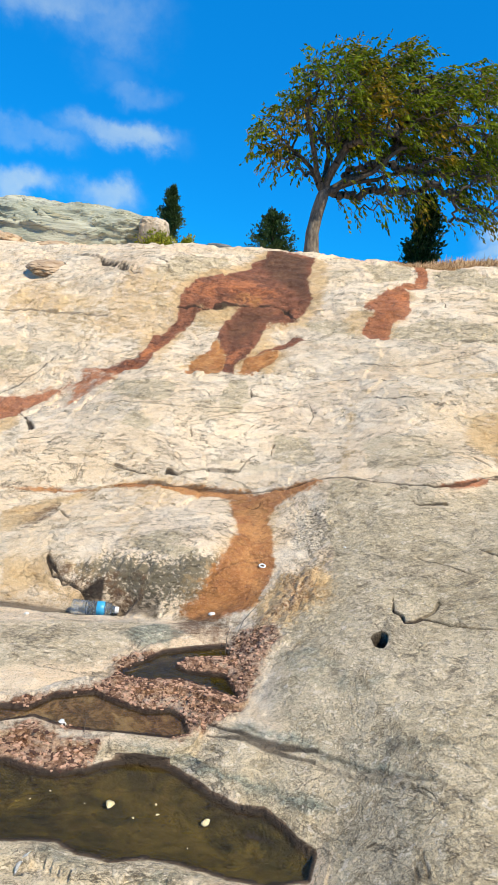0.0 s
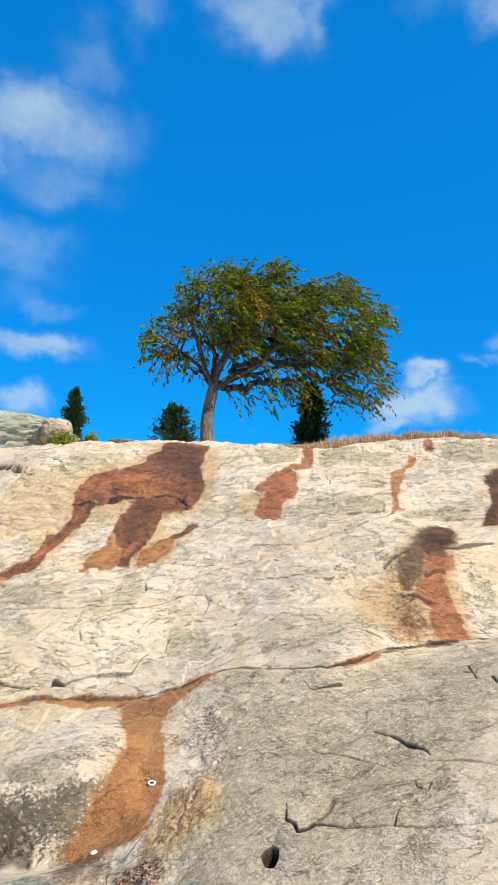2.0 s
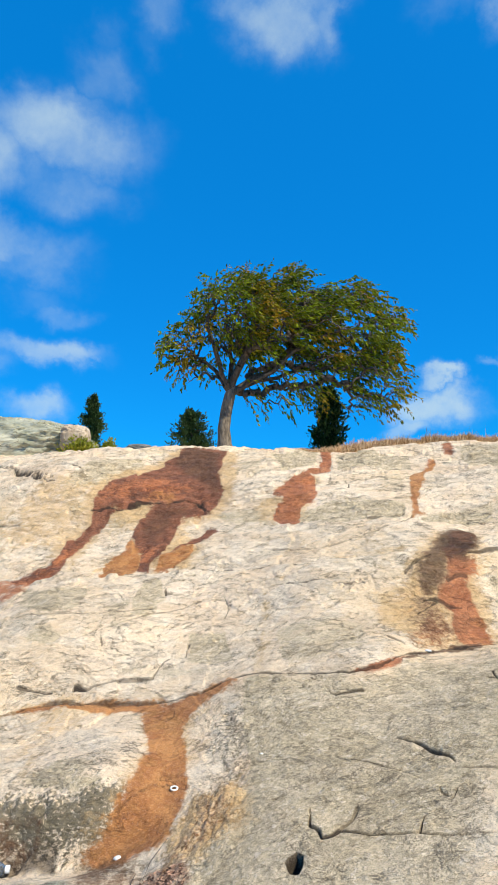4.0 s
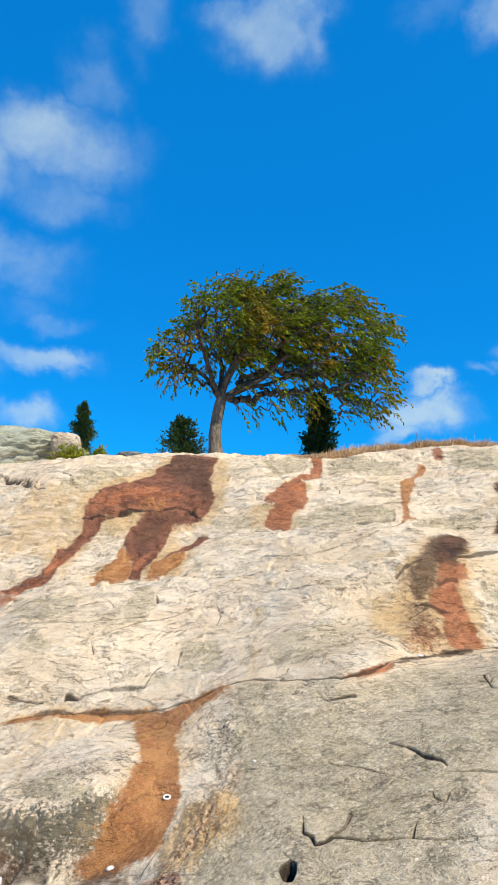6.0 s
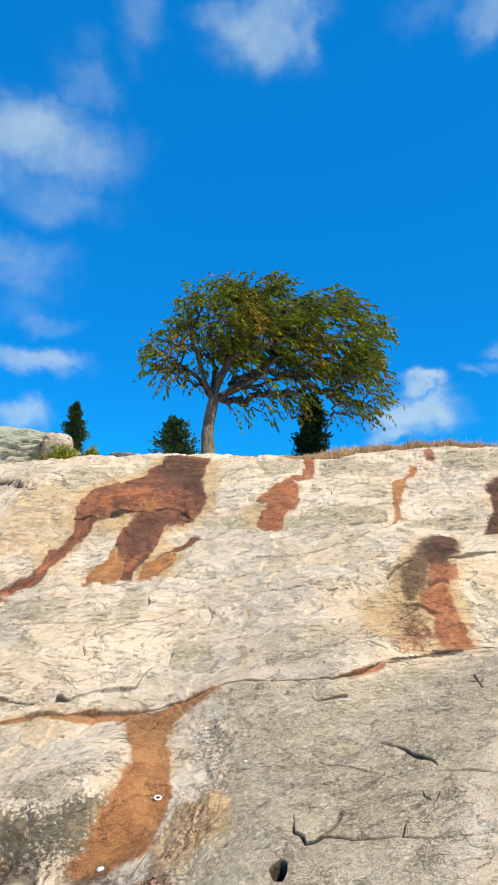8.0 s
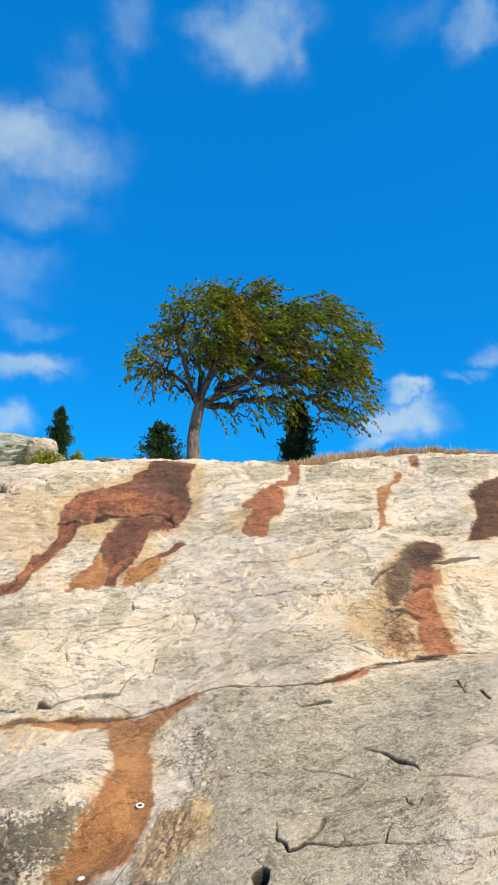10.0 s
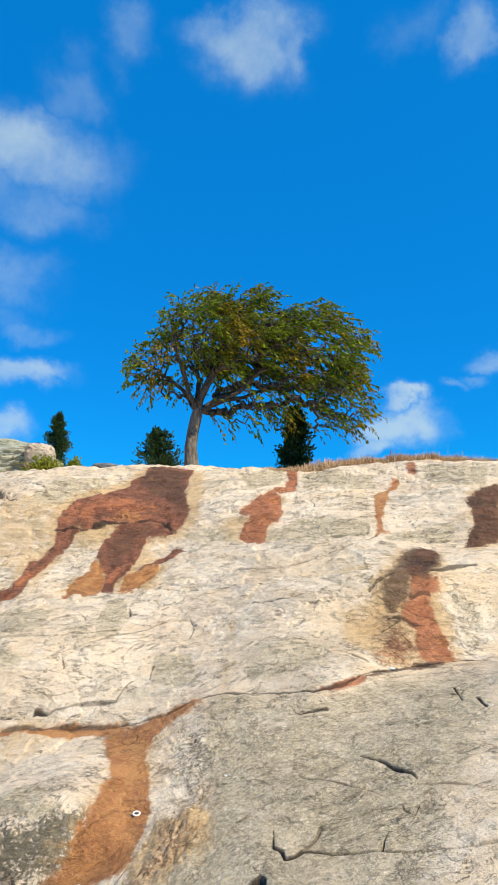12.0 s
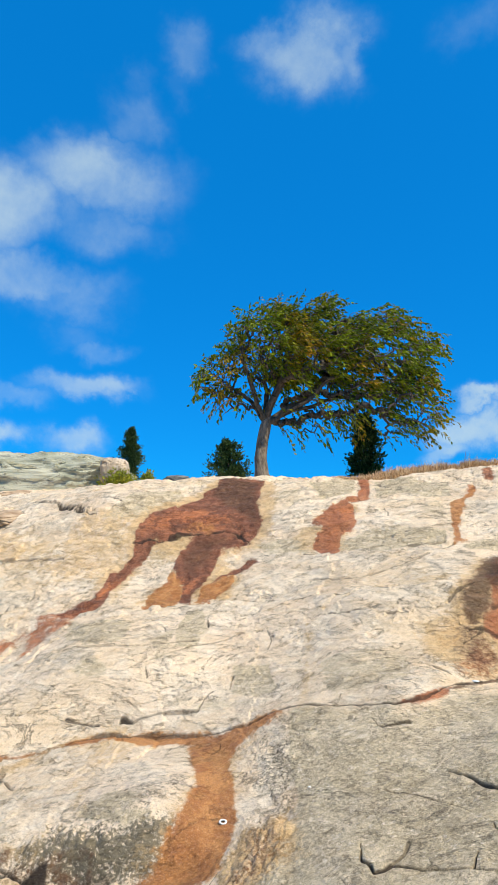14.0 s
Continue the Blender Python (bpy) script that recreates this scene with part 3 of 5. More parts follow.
stain("ochre", 0.08, 0.5, (-2.39, 6.78), (-1.58, 6.64), (-1.38, 6.98), (-0.73, 6.75), (-0.79, 6.17), (-1.08, 6.00))
stain("moss", 0.05, 0.6, (0.24, 2.61), (0.48, 2.72), (0.44, 2.23), (0.29, 2.13), (0.13, 2.09), (0.09, 2.34), (0.16, 2.49))
stain("grey", 0.05, 0.8, (-0.41, 2.75), (-0.29, 2.74), (-0.14, 2.69), (-0.14, 2.63), (-0.29, 2.67))
stain("grey", 0.05, 0.9, (0.52, 3.20), (0.66, 3.12), (0.59, 2.75), (0.54, 2.51), (0.47, 2.58), (0.49, 2.99))
stain("grey", 0.05, 0.8, (1.16, 2.92), (1.21, 2.89), (1.09, 2.60), (1.00, 2.75), (1.08, 2.88))
stain("grey", 0.02, 1, (-2.36, 6.00), (-2.09, 5.86), (-1.97, 5.98), (-2.09, 6.17), (-2.38, 6.32), (-2.71, 6.45), (-2.71, 6.10))
stain("moss", 0.05, 0.9, (-0.62, 2.80), (-0.32, 2.68), (-0.04, 2.60), (-0.11, 2.54), (-0.20, 2.53), (-0.37, 2.56), (-0.55, 2.60))
stain("moss", 0.04, 1, (-0.76, 2.75), (-0.57, 2.75), (-0.27, 2.65), (-0.01, 2.69), (-0.04, 2.56), (-0.16, 2.50), (-0.41, 2.54), (-0.53, 2.59), (-0.71, 2.67))
stain("moss", 0.05, 0.5, (0.35, 3.14), (0.52, 3.09), (0.48, 2.62), (0.36, 2.72), (0.27, 2.86))
crack(0.024, 0.06, 1, (-1.81, 7.47), (-1.47, 7.10), (-1.25, 6.87))
crack(0.018, 0.05, 1, (-0.87, 2.81), (-0.81, 2.70), (-0.70, 2.65), (-0.58, 2.59))
crack(0.03, 0.06, 1, (-1.80, 4.98), (-1.57, 4.47), (-1.44, 4.22))
crack(0.01, 0.012, 0.8, (-0.01, 1.61), (0.05, 1.59), (0.11, 1.57), (0.21, 1.51), (0.30, 1.46))
crack(0.01, 0.006, 0.35, (0.30, 1.46), (0.41, 1.37), (0.48, 1.30), (0.55, 1.23))
crack(0.008, 0.03, 1, (0.12, 1.29), (0.19, 1.27), (0.20, 1.24), (0.21, 1.21))
crack(0.006, 0.02, 0.6, (0.47, 1.03), (0.47, 1.06), (0.49, 1.08))
crack(0.012, 0.02, 0.6, (-2.75, 6.93), (-2.35, 6.83), (-1.47, 6.49))
crack(0.012, 0.03, 0.7, (-2.28, 7.99), (-1.80, 7.47))
crack(0.01, 0.02, 0.7, (-2.19, 5.56), (-2.05, 5.65), (-1.92, 5.79), (-1.86, 6.03))
stain("ochre", 0.06, 0.7, (0.16, 2.49), (0.24, 2.61), (0.47, 2.62), (0.44, 2.23), (0.29, 2.13), (0.12, 2.14), (0.11, 2.33))
stain("ochre", 0.05, 0.8, (-1.11, 2.82), (-0.87, 2.81), (-0.76, 2.67), (-0.61, 2.60), (-0.71, 2.60), (-1.03, 2.63))
stain("ochre", 0.12, 0.5, (-2.94, 7.41), (-2.16, 7.15), (-1.58, 6.64), (-2.01, 6.55), (-2.69, 6.78))
stain("grey", 0.1, 1, (0.53, 3.20), (0.66, 3.14), (0.83, 2.95), (0.68, 2.85), (0.59, 2.60), (0.49, 2.66))
stain("grey", 0.08, 0.9, (-0.24, 1.57), (0.05, 1.58), (0.35, 1.40), (0.28, 1.24), (0.16, 1.28), (0.06, 1.42), (-0.07, 1.52))
stain("grey", 0.08, 0.5, (-0.99, 2.28), (-0.65, 2.38), (-0.14, 2.32), (-0.33, 2.06), (-0.44, 1.85), (-0.77, 1.75))
# broad iron stain below the tree
stain("ochre", 0.1, 0.85, (0.09, 8.44), (-0.16, 7.41), (-0.72, 6.74), (-0.85, 6.49), (-0.81, 6.31), (-1.06, 6.24), (-1.04, 5.90), (-0.80, 5.69), (-0.67, 6.10), (-0.50, 6.18), (-0.27, 6.07), (-0.33, 5.86), (-0.58, 5.54), (0.19, 5.05), (0.34, 5.55), (0.19, 5.98), (0.45, 5.95), (0.65, 6.09), (0.74, 6.53), (0.87, 8.55))
stain("maroon", 0.035, 1, (0.16, 9.00), (0.10, 7.75), (-0.05, 7.56), (-0.06, 7.28), (-0.18, 7.11), (-0.35, 6.87), (-0.55, 6.75), (-0.65, 6.61), (-0.70, 6.50), (-0.73, 6.44), (-0.73, 6.38), (-0.52, 6.32), (-0.33, 6.33), (-0.10, 6.33), (0.18, 6.36), (0.35, 6.24), (0.43, 6.05), (0.47, 6.14), (0.55, 6.18), (0.57, 6.31), (0.55, 6.64), (0.59, 7.08), (0.66, 7.52), (0.75, 8.55))
stain("maroon", 0.03, 1, (-0.73, 6.40), (-0.73, 6.30), (-0.76, 6.23), (-0.83, 6.19), (-0.94, 6.18), (-0.95, 5.94), (-0.96, 5.80), (-1.03, 5.75), (-1.14, 5.71), (-1.34, 5.69), (-1.23, 5.53), (-1.05, 5.52), (-0.91, 5.53), (-0.85, 5.81), (-0.77, 6.00), (-0.73, 6.13), (-0.63, 6.15), (-0.57, 6.20), (-0.53, 6.27), (-0.50, 6.34))
stain("maroon", 0.03, 1, (-0.10, 6.36), (-0.18, 6.23), (-0.24, 6.17), (-0.29, 6.07), (-0.30, 5.97), (-0.25, 5.83), (-0.19, 5.67), (-0.20, 5.49), (-0.22, 5.33), (-0.11, 5.21), (-0.09, 5.47), (-0.02, 5.52), (0.03, 5.71), (0.08, 5.84), (0.13, 6.00), (0.16, 6.07), (0.32, 6.06), (0.45, 6.06), (0.35, 6.28), (0.12, 6.39))
stain("rust", 0.06, 0.62, (-0.81, 6.09), (-0.92, 5.93), (-1.02, 5.72), (-1.25, 5.62), (-1.50, 5.72), (-1.41, 4.81), (-1.32, 5.04), (-1.05, 5.52), (-0.86, 5.78), (-0.79, 5.94))
stain("rust", 0.08, 0.55, (-0.64, 6.58), (-0.13, 6.85), (0.36, 6.59), (0.18, 6.42), (-0.16, 6.39), (-0.67, 6.43))
stain("amber", 0.05, 0.6, (-0.27, 6.42), (-0.14, 6.54), (0.09, 6.48), (0.07, 6.39), (-0.20, 6.36))
stain("amber", 0.03, 0.9, (-0.54, 5.27), (-0.50, 5.60), (-0.37, 5.81), (-0.30, 5.94), (-0.23, 5.79), (-0.19, 5.54), (-0.22, 5.31), (-0.31, 5.18))
stain("amber", 0.03, 0.9, (-0.07, 5.21), (-0.04, 5.50), (0.07, 5.58), (0.19, 5.63), (0.27, 5.62), (0.24, 5.41), (0.14, 5.27), (0.05, 5.14))
stain("maroon", 0.02, 0.85, (0.03, 5.58), (0.14, 5.65), (0.24, 5.75), (0.37, 5.82), (0.44, 5.84), (0.52, 5.76), (0.44, 5.72), (0.31, 5.62), (0.19, 5.61))
stain("dark", 0.08, 0.62, (0.17, 8.80), (0.04, 7.42), (0.18, 6.87), (0.41, 6.46), (0.52, 6.20), (0.57, 6.49), (0.57, 7.10), (0.72, 8.42))
stain("dark", 0.06, 0.5, (-0.10, 6.33), (-0.22, 6.12), (-0.24, 5.92), (-0.12, 5.77), (0.03, 5.96), (0.10, 6.12), (0.35, 6.11), (0.18, 6.33))
stain("rust", 0.05, 0.5, (-0.25, 5.83), (-0.19, 5.48), (-0.11, 5.28), (-0.08, 5.50), (-0.00, 5.70), (-0.12, 5.77))
# smaller stains along the crest
stain("ochre", 0.08, 0.6, (0.86, 5.92), (1.03, 5.93), (1.33, 6.36), (1.60, 6.36), (1.51, 5.97), (1.35, 5.61), (1.22, 5.31), (0.85, 5.61))
stain("rust", 0.022, 1, (1.01, 5.92), (1.14, 5.96), (1.31, 6.26), (1.47, 6.31), (1.47, 6.00), (1.42, 5.70), (1.36, 5.64), (1.28, 5.64), (1.23, 5.53), (1.20, 5.36), (1.02, 5.52), (1.01, 5.64), (1.07, 5.78), (1.12, 5.79))
stain("maroon", 0.03, 0.45, (1.25, 6.11), (1.48, 6.21), (1.42, 5.76), (1.27, 5.72), (1.17, 5.41), (1.07, 5.50), (1.14, 5.77))
stain("rust", 0.022, 1, (2.06, 8.48), (2.15, 8.26), (1.76, 6.52), (1.67, 6.28), (1.56, 6.31), (1.70, 6.71))
stain("maroon", 0.03, 0.5, (2.06, 8.48), (2.15, 8.26), (1.76, 6.52), (1.59, 6.33))
stain("rust", 0.016, 0.9, (1.37, 6.30), (1.58, 6.40), (1.70, 6.28), (1.50, 6.20))
stain("amber", 0.022, 0.9, (2.74, 6.17), (2.71, 5.96), (2.60, 5.82), (2.48, 5.75), (2.42, 5.54), (2.35, 5.48), (2.25, 5.27), (2.20, 5.15), (2.16, 5.02), (2.20, 4.95), (2.07, 4.97), (2.15, 5.15), (2.20, 5.32), (2.27, 5.53), (2.37, 5.77), (2.47, 5.80), (2.60, 5.91))
stain("rust", 0.03, 0.6, (2.69, 6.18), (2.73, 5.98), (2.60, 5.84), (2.47, 5.75), (2.55, 5.89))
stain("rust", 0.03, 0.8, (3.31, 7.26), (3.41, 7.17), (2.97, 6.12), (2.87, 6.14))
# the great stain on the right-hand face
stain("ochre", 0.09, 0.85, (2.06, 4.48), (1.77, 4.13), (1.60, 3.86), (1.49, 3.81), (1.37, 3.70), (1.33, 3.54), (1.43, 3.38), (1.55, 3.34), (1.92, 3.28), (1.99, 3.34), (2.10, 3.72), (2.12, 3.86), (2.26, 4.07), (2.43, 4.54))
stain("dark", 0.1, 0.52, (1.69, 3.82), (1.77, 3.71), (1.80, 3.58), (1.75, 3.38), (1.57, 3.37), (1.51, 3.51), (1.52, 3.68), (1.60, 3.80))
stain("dark", 0.05, 0.95, (2.43, 4.61), (2.22, 4.54), (2.09, 4.44), (1.97, 4.26), (1.82, 4.05), (1.71, 3.88), (1.67, 3.78), (1.73, 3.74), (1.84, 3.78), (1.91, 3.88), (1.96, 3.98), (2.09, 3.98), (2.21, 4.09), (2.32, 4.32))
stain("maroon", 0.05, 0.9, (2.20, 4.49), (2.39, 4.54), (2.26, 4.21), (2.10, 4.00), (1.98, 3.99), (2.00, 4.18))
stain("rust", 0.035, 1, (1.97, 4.01), (2.16, 4.01), (2.11, 3.90), (2.01, 3.81), (2.00, 3.74), (1.99, 3.63), (1.98, 3.50), (1.93, 3.32), (1.78, 3.35), (1.75, 3.38), (1.76, 3.53), (1.82, 3.61), (1.77, 3.69), (1.81, 3.77), (1.89, 3.82))
stain("rust", 0.06, 0.5, (1.44, 3.32), (1.57, 3.53), (1.74, 3.68), (1.78, 3.55), (1.75, 3.38))
stain("amber", 0.04, 0.6, (2.01, 3.71), (1.99, 3.52), (1.93, 3.30), (1.88, 3.31), (1.94, 3.56))
stain("ochre", 0.12, 0.34, (0.76, 4.48), (1.10, 4.48), (1.45, 4.52), (1.65, 4.58), (1.87, 4.22), (1.54, 4.23), (1.22, 4.28), (0.89, 4.23))
stain("ochre", 0.06, 0.5, (0.73, 4.34), (0.80, 4.26), (0.73, 3.87), (0.62, 3.21), (0.57, 3.24), (0.66, 3.87))
# iron-stained runnel
stain("ochre", 0.08, 0.6, (-0.02, 3.45), (0.01, 2.97), (-0.07, 2.63), (-0.18, 2.54), (-0.24, 2.51), (0.01, 2.30), (0.19, 2.37), (0.25, 2.64), (0.24, 2.98), (0.33, 3.21), (0.20, 3.43), (-0.27, 3.62), (-0.75, 3.73), (-0.69, 3.50))
stain("amber", 0.03, 1, (-0.02, 3.42), (0.01, 3.21), (0.04, 3.01), (0.02, 2.86), (0.00, 2.75), (-0.04, 2.64), (-0.09, 2.56), (-0.14, 2.53), (-0.17, 2.51), (-0.19, 2.49), (-0.01, 2.34), (0.05, 2.36), (0.10, 2.38), (0.15, 2.43), (0.16, 2.49), (0.19, 2.54), (0.22, 2.68), (0.22, 2.81), (0.20, 3.01), (0.21, 3.17), (0.29, 3.26), (0.33, 3.25), (0.20, 3.38))
stain("amber", 0.02, 0.9, (0.33, 3.25), (0.41, 3.25), (0.47, 3.25), (0.44, 3.31), (0.35, 3.36), (0.23, 3.41), (0.11, 3.45), (-0.03, 3.51), (-0.26, 3.61), (-0.56, 3.70), (-0.74, 3.70), (-0.72, 3.61), (-0.41, 3.59), (-0.00, 3.41), (0.23, 3.30))
stain("rust", 0.07, 0.5, (-0.11, 2.49), (-0.08, 2.55), (0.01, 2.60), (0.14, 2.60), (0.14, 2.45), (0.05, 2.38))
stain("rust", 0.04, 0.45, (0.23, 3.39), (0.35, 3.34), (0.46, 3.26), (0.45, 3.23), (0.33, 3.25), (0.26, 3.25))
stain("ochre", 0.1, 0.55, (-0.70, 3.56), (-0.53, 3.58), (-0.28, 3.52), (-0.34, 3.33), (-0.49, 3.26), (-0.64, 3.31))
stain("ochre", 0.1, 0.45, (-0.61, 3.18), (-0.46, 3.24), (-0.45, 2.83), (-0.51, 2.79))
# wedge of rust where the slab meets the slope
stain("rust", 0.015, 0.95, (1.00, 2.97), (1.09, 2.99), (1.23, 3.07), (1.34, 3.13), (1.28, 3.04), (1.13, 2.95), (1.05, 2.95))
stain("dark", 0.012, 0.8, (1.29, 3.08), (1.39, 3.18), (1.64, 3.33), (1.87, 3.33), (1.83, 3.23), (1.61, 3.26), (1.37, 3.12))
# grey lichen skins
stain("grey", 0.05, 0.78, (-1.19, 6.73), (-0.98, 6.88), (-0.63, 7.48), (-0.34, 7.58), (-0.28, 7.25), (-0.44, 6.88), (-0.70, 6.61), (-0.93, 6.60))
stain("grey", 0.05, 0.43, (-1.20, 6.56), (-0.86, 6.54), (-0.76, 6.43), (-0.87, 6.30), (-1.09, 6.36))
stain("grey", 0.05, 0.74, (-0.60, 6.31), (-0.38, 6.32), (-0.16, 6.31), (-0.23, 6.21), (-0.41, 6.14), (-0.55, 6.17))
stain("grey", 0.05, 0.83, (0.48, 6.01), (0.92, 5.74), (0.93, 5.59), (0.56, 5.86))
stain("grey", 0.05, 0.83, (1.22, 5.50), (1.53, 5.55), (1.89, 5.35), (2.11, 5.21), (2.03, 5.00), (1.63, 5.15), (1.23, 5.27))
stain("grey", 0.05, 0.69, (1.21, 7.50), (1.97, 8.32), (1.60, 6.52), (1.19, 6.48))
stain("grey", 0.05, 0.69, (2.08, 7.64), (2.61, 6.57), (2.44, 5.94), (2.04, 6.20), (1.76, 6.26))
stain("grey", 0.05, 0.74, (2.15, 4.93), (2.78, 4.99), (2.68, 4.76), (2.15, 4.69))
stain("grey", 0.05, 0.78, (-0.11, 4.95), (-0.00, 4.90), (0.05, 4.59), (-0.03, 4.31), (-0.16, 4.30), (-0.17, 4.61))
stain("grey", 0.05, 0.5, (-0.72, 4.25), (-0.56, 4.15), (-0.59, 3.97), (-0.76, 3.99), (-0.87, 4.16))
stain("grey", 0.05, 0.83, (0.23, 4.09), (0.45, 4.00), (0.46, 3.64), (0.23, 3.73))
stain("grey", 0.05, 0.43, (0.71, 3.79), (1.08, 3.67), (1.33, 3.59), (1.14, 3.18), (0.72, 3.16))
stain("grey", 0.05, 0.36, (2.21, 4.01), (2.54, 4.05), (2.18, 3.45), (2.06, 3.45), (2.14, 3.81))
stain("grey", 0.05, 0.74, (3.20, 6.60), (3.87, 6.30), (3.32, 5.35), (2.88, 5.60))
stain("grey", 0.05, 0.5, (-1.25, 5.62), (-0.87, 5.10), (-0.50, 4.98), (-0.53, 4.36), (-0.83, 4.38), (-1.03, 4.73))
stain("grey", 0.05, 0.43, (-0.39, 4.48), (-0.18, 4.68), (-0.11, 4.14), (-0.30, 4.07))
stain("grey", 0.05, 0.4, (-0.40, 3.83), (0.07, 3.80), (0.39, 3.62), (0.33, 3.48), (-0.12, 3.70))
stain("grey", 0.05, 0.4, (-0.37, 2.77), (-0.20, 2.73), (-0.14, 2.67), (-0.23, 2.64), (-0.34, 2.67))
stain("grey", 0.05, 0.36, (0.70, 7.22), (1.10, 7.15), (1.00, 6.33), (0.74, 6.53))
stain("grey", 0.05, 0.43, (2.06, 5.88), (2.34, 5.85), (2.22, 5.38), (2.01, 5.53))
# joints, ledges and gashes of the upper slope
crack(0.012, 0.03, 0.9, (0.90, 5.58), (1.17, 5.34), (1.43, 5.16), (1.68, 4.95))
crack(0.01, 0.03, 0.75, (0.79, 4.63), (1.07, 4.33), (1.37, 4.22), (1.68, 4.15), (1.90, 4.08))
crack(0.008, 0.02, 0.7, (0.89, 4.21), (1.15, 3.98), (1.35, 3.89))
crack(0.006, 0.015, 0.5, (0.92, 5.01), (1.23, 4.71), (1.50, 4.70), (1.79, 4.73))
crack(0.008, 0.02, 0.8, (2.13, 4.05), (2.27, 4.08), (2.50, 4.10))
crack(0.03, 0.06, 1, (-1.77, 7.41), (-1.50, 7.08), (-1.30, 6.86), (-1.22, 6.82))
crack(0.02, 0.04, 1, (-1.12, 7.03), (-0.96, 6.90))
crack(0.018, 0.03, 1, (1.75, 5.91), (1.76, 5.81), (1.73, 5.68), (1.72, 5.78))
crack(0.014, 0.03, 0.9, (2.01, 7.14), (2.00, 6.59))
crack(0.012, 0.03, 0.9, (2.73, 6.91), (2.86, 6.55))
crack(0.016, 0.05, 1, (0.18, 6.36), (0.35, 6.26), (0.44, 6.06))
crack(0.012, 0.03, 0.9, (-0.75, 6.38), (-0.49, 6.33), (-0.16, 6.33), (0.18, 6.36))
crack(0.014, 0.03, 0.9, (-0.33, 4.03), (-0.31, 3.97))
crack(0.012, 0.03, 0.9, (0.05, 4.77), (0.06, 4.67))
crack(0.012, 0.03, 0.8, (-0.78, 3.83), (-0.67, 3.78), (-0.56, 3.75))
crack(0.02, 0.05, 1, (-0.43, 3.74), (-0.39, 3.74), (-0.36, 3.72))
crack(0.007, 0.02, 0.6, (-0.36, 3.72), (-0.19, 3.71), (0.02, 3.67))
crack(0.008, 0.02, 0.6, (0.02, 3.68), (0.06, 3.77), (0.12, 3.83))
crack(0.012, 0.03, 0.8, (0.23, 3.97), (0.21, 3.84))
crack(0.006, 0.02, 0.5, (-0.44, 4.05), (-0.24, 4.17), (-0.03, 4.35), (0.32, 4.46))
crack(0.006, 0.02, 0.5, (-0.95, 4.43), (-0.48, 4.31), (-0.02, 4.42))
crack(0.01, 0.03, 0.6, (-0.71, 5.32), (-0.26, 5.10), (0.19, 4.98), (0.79, 4.62))
crack(0.007, 0.02, 0.6, (-1.15, 5.75), (-0.96, 5.79))
crack(0.008, 0.02, 0.8, (2.07, 4.97), (1.82, 4.82), (2.05, 4.67))
crack(0.01, 0.03, 0.8, (2.49, 4.83), (2.60, 4.75))
crack(0.006, 0.01, 0.6, (1.72, 5.12), (2.03, 5.01))
crack(0.008, 0.02, 0.7, (1.63, 3.91), (1.68, 3.95), (1.86, 4.04))
crack(0.006, 0.015, 0.8, (1.66, 3.70), (1.76, 3.71), (1.82, 3.66), (1.90, 3.67))
crack(0.006, 0.015, 0.7, (1.60, 3.61), (1.70, 3.66), (1.75, 3.70))
crack(0.008, 0.02, 0.7, (1.88, 3.82), (1.97, 3.86), (2.03, 3.86))
crack(0.007, 0.02, 0.7, (-0.73, 3.66), (-0.56, 3.70), (-0.26, 3.61), (-0.04, 3.51), (0.20, 3.42), (0.35, 3.35), (0.48, 3.28))
crack(0.009, 0.03, 0.8, (0.48, 3.28), (0.61, 3.20), (0.82, 3.08), (1.00, 2.97), (1.15, 2.99), (1.30, 3.11), (1.39, 3.18))
crack(0.012, 0.03, 0.9, (1.39, 3.18), (1.63, 3.31), (1.87, 3.31), (2.05, 3.33))
crack(0.006, 0.015, 0.8, (0.48, 4.46), (0.50, 4.29), (0.47, 4.19))
crack(0.006, 0.015, 0.7, (0.40, 4.48), (0.52, 4.29))
crack(0.01, 0.02, 0.7, (1.33, 3.34), (1.39, 3.27))
crack(0.006, 0.01, 0.6, (0.06, 3.33), (0.11, 3.27), (0.15, 3.28), (0.15, 3.33))
crack(0.02, 0.04, 0.8, (1.61, 2.74), (1.63, 2.69), (1.66, 2.73))
# crumbling rock, lichen and joints round the pools
stain("crumb", 0.03, 1, (-0.66, 1.68), (-0.54, 1.75), (-0.39, 1.83), (-0.36, 1.90), (-0.39, 1.98), (-0.26, 2.06), (0.03, 2.16), (0.09, 2.22), (0.20, 2.19), (0.24, 2.02), (0.17, 1.92), (0.13, 1.82), (0.10, 1.70), (0.00, 1.65), (-0.07, 1.57), (-0.22, 1.59), (-0.42, 1.57), (-0.54, 1.64), (-0.63, 1.59), (-0.70, 1.52), (-0.76, 1.65))
stain("crumb", 0.03, 1, (-0.69, 1.51), (-0.61, 1.54), (-0.54, 1.62), (-0.43, 1.56), (-0.30, 1.55), (-0.31, 1.51), (-0.32, 1.46), (-0.39, 1.42), (-0.49, 1.43), (-0.58, 1.46), (-0.67, 1.47))
stain("crumb", 0.05, 0.55, (0.09, 2.22), (0.20, 2.37), (0.25, 2.56), (0.40, 2.54), (0.39, 2.27), (0.28, 2.15), (0.19, 2.04))
stain("rust", 0.05, 0.5, (-0.39, 1.98), (-0.26, 2.06), (-0.18, 2.08), (-0.29, 1.98), (-0.35, 1.91))
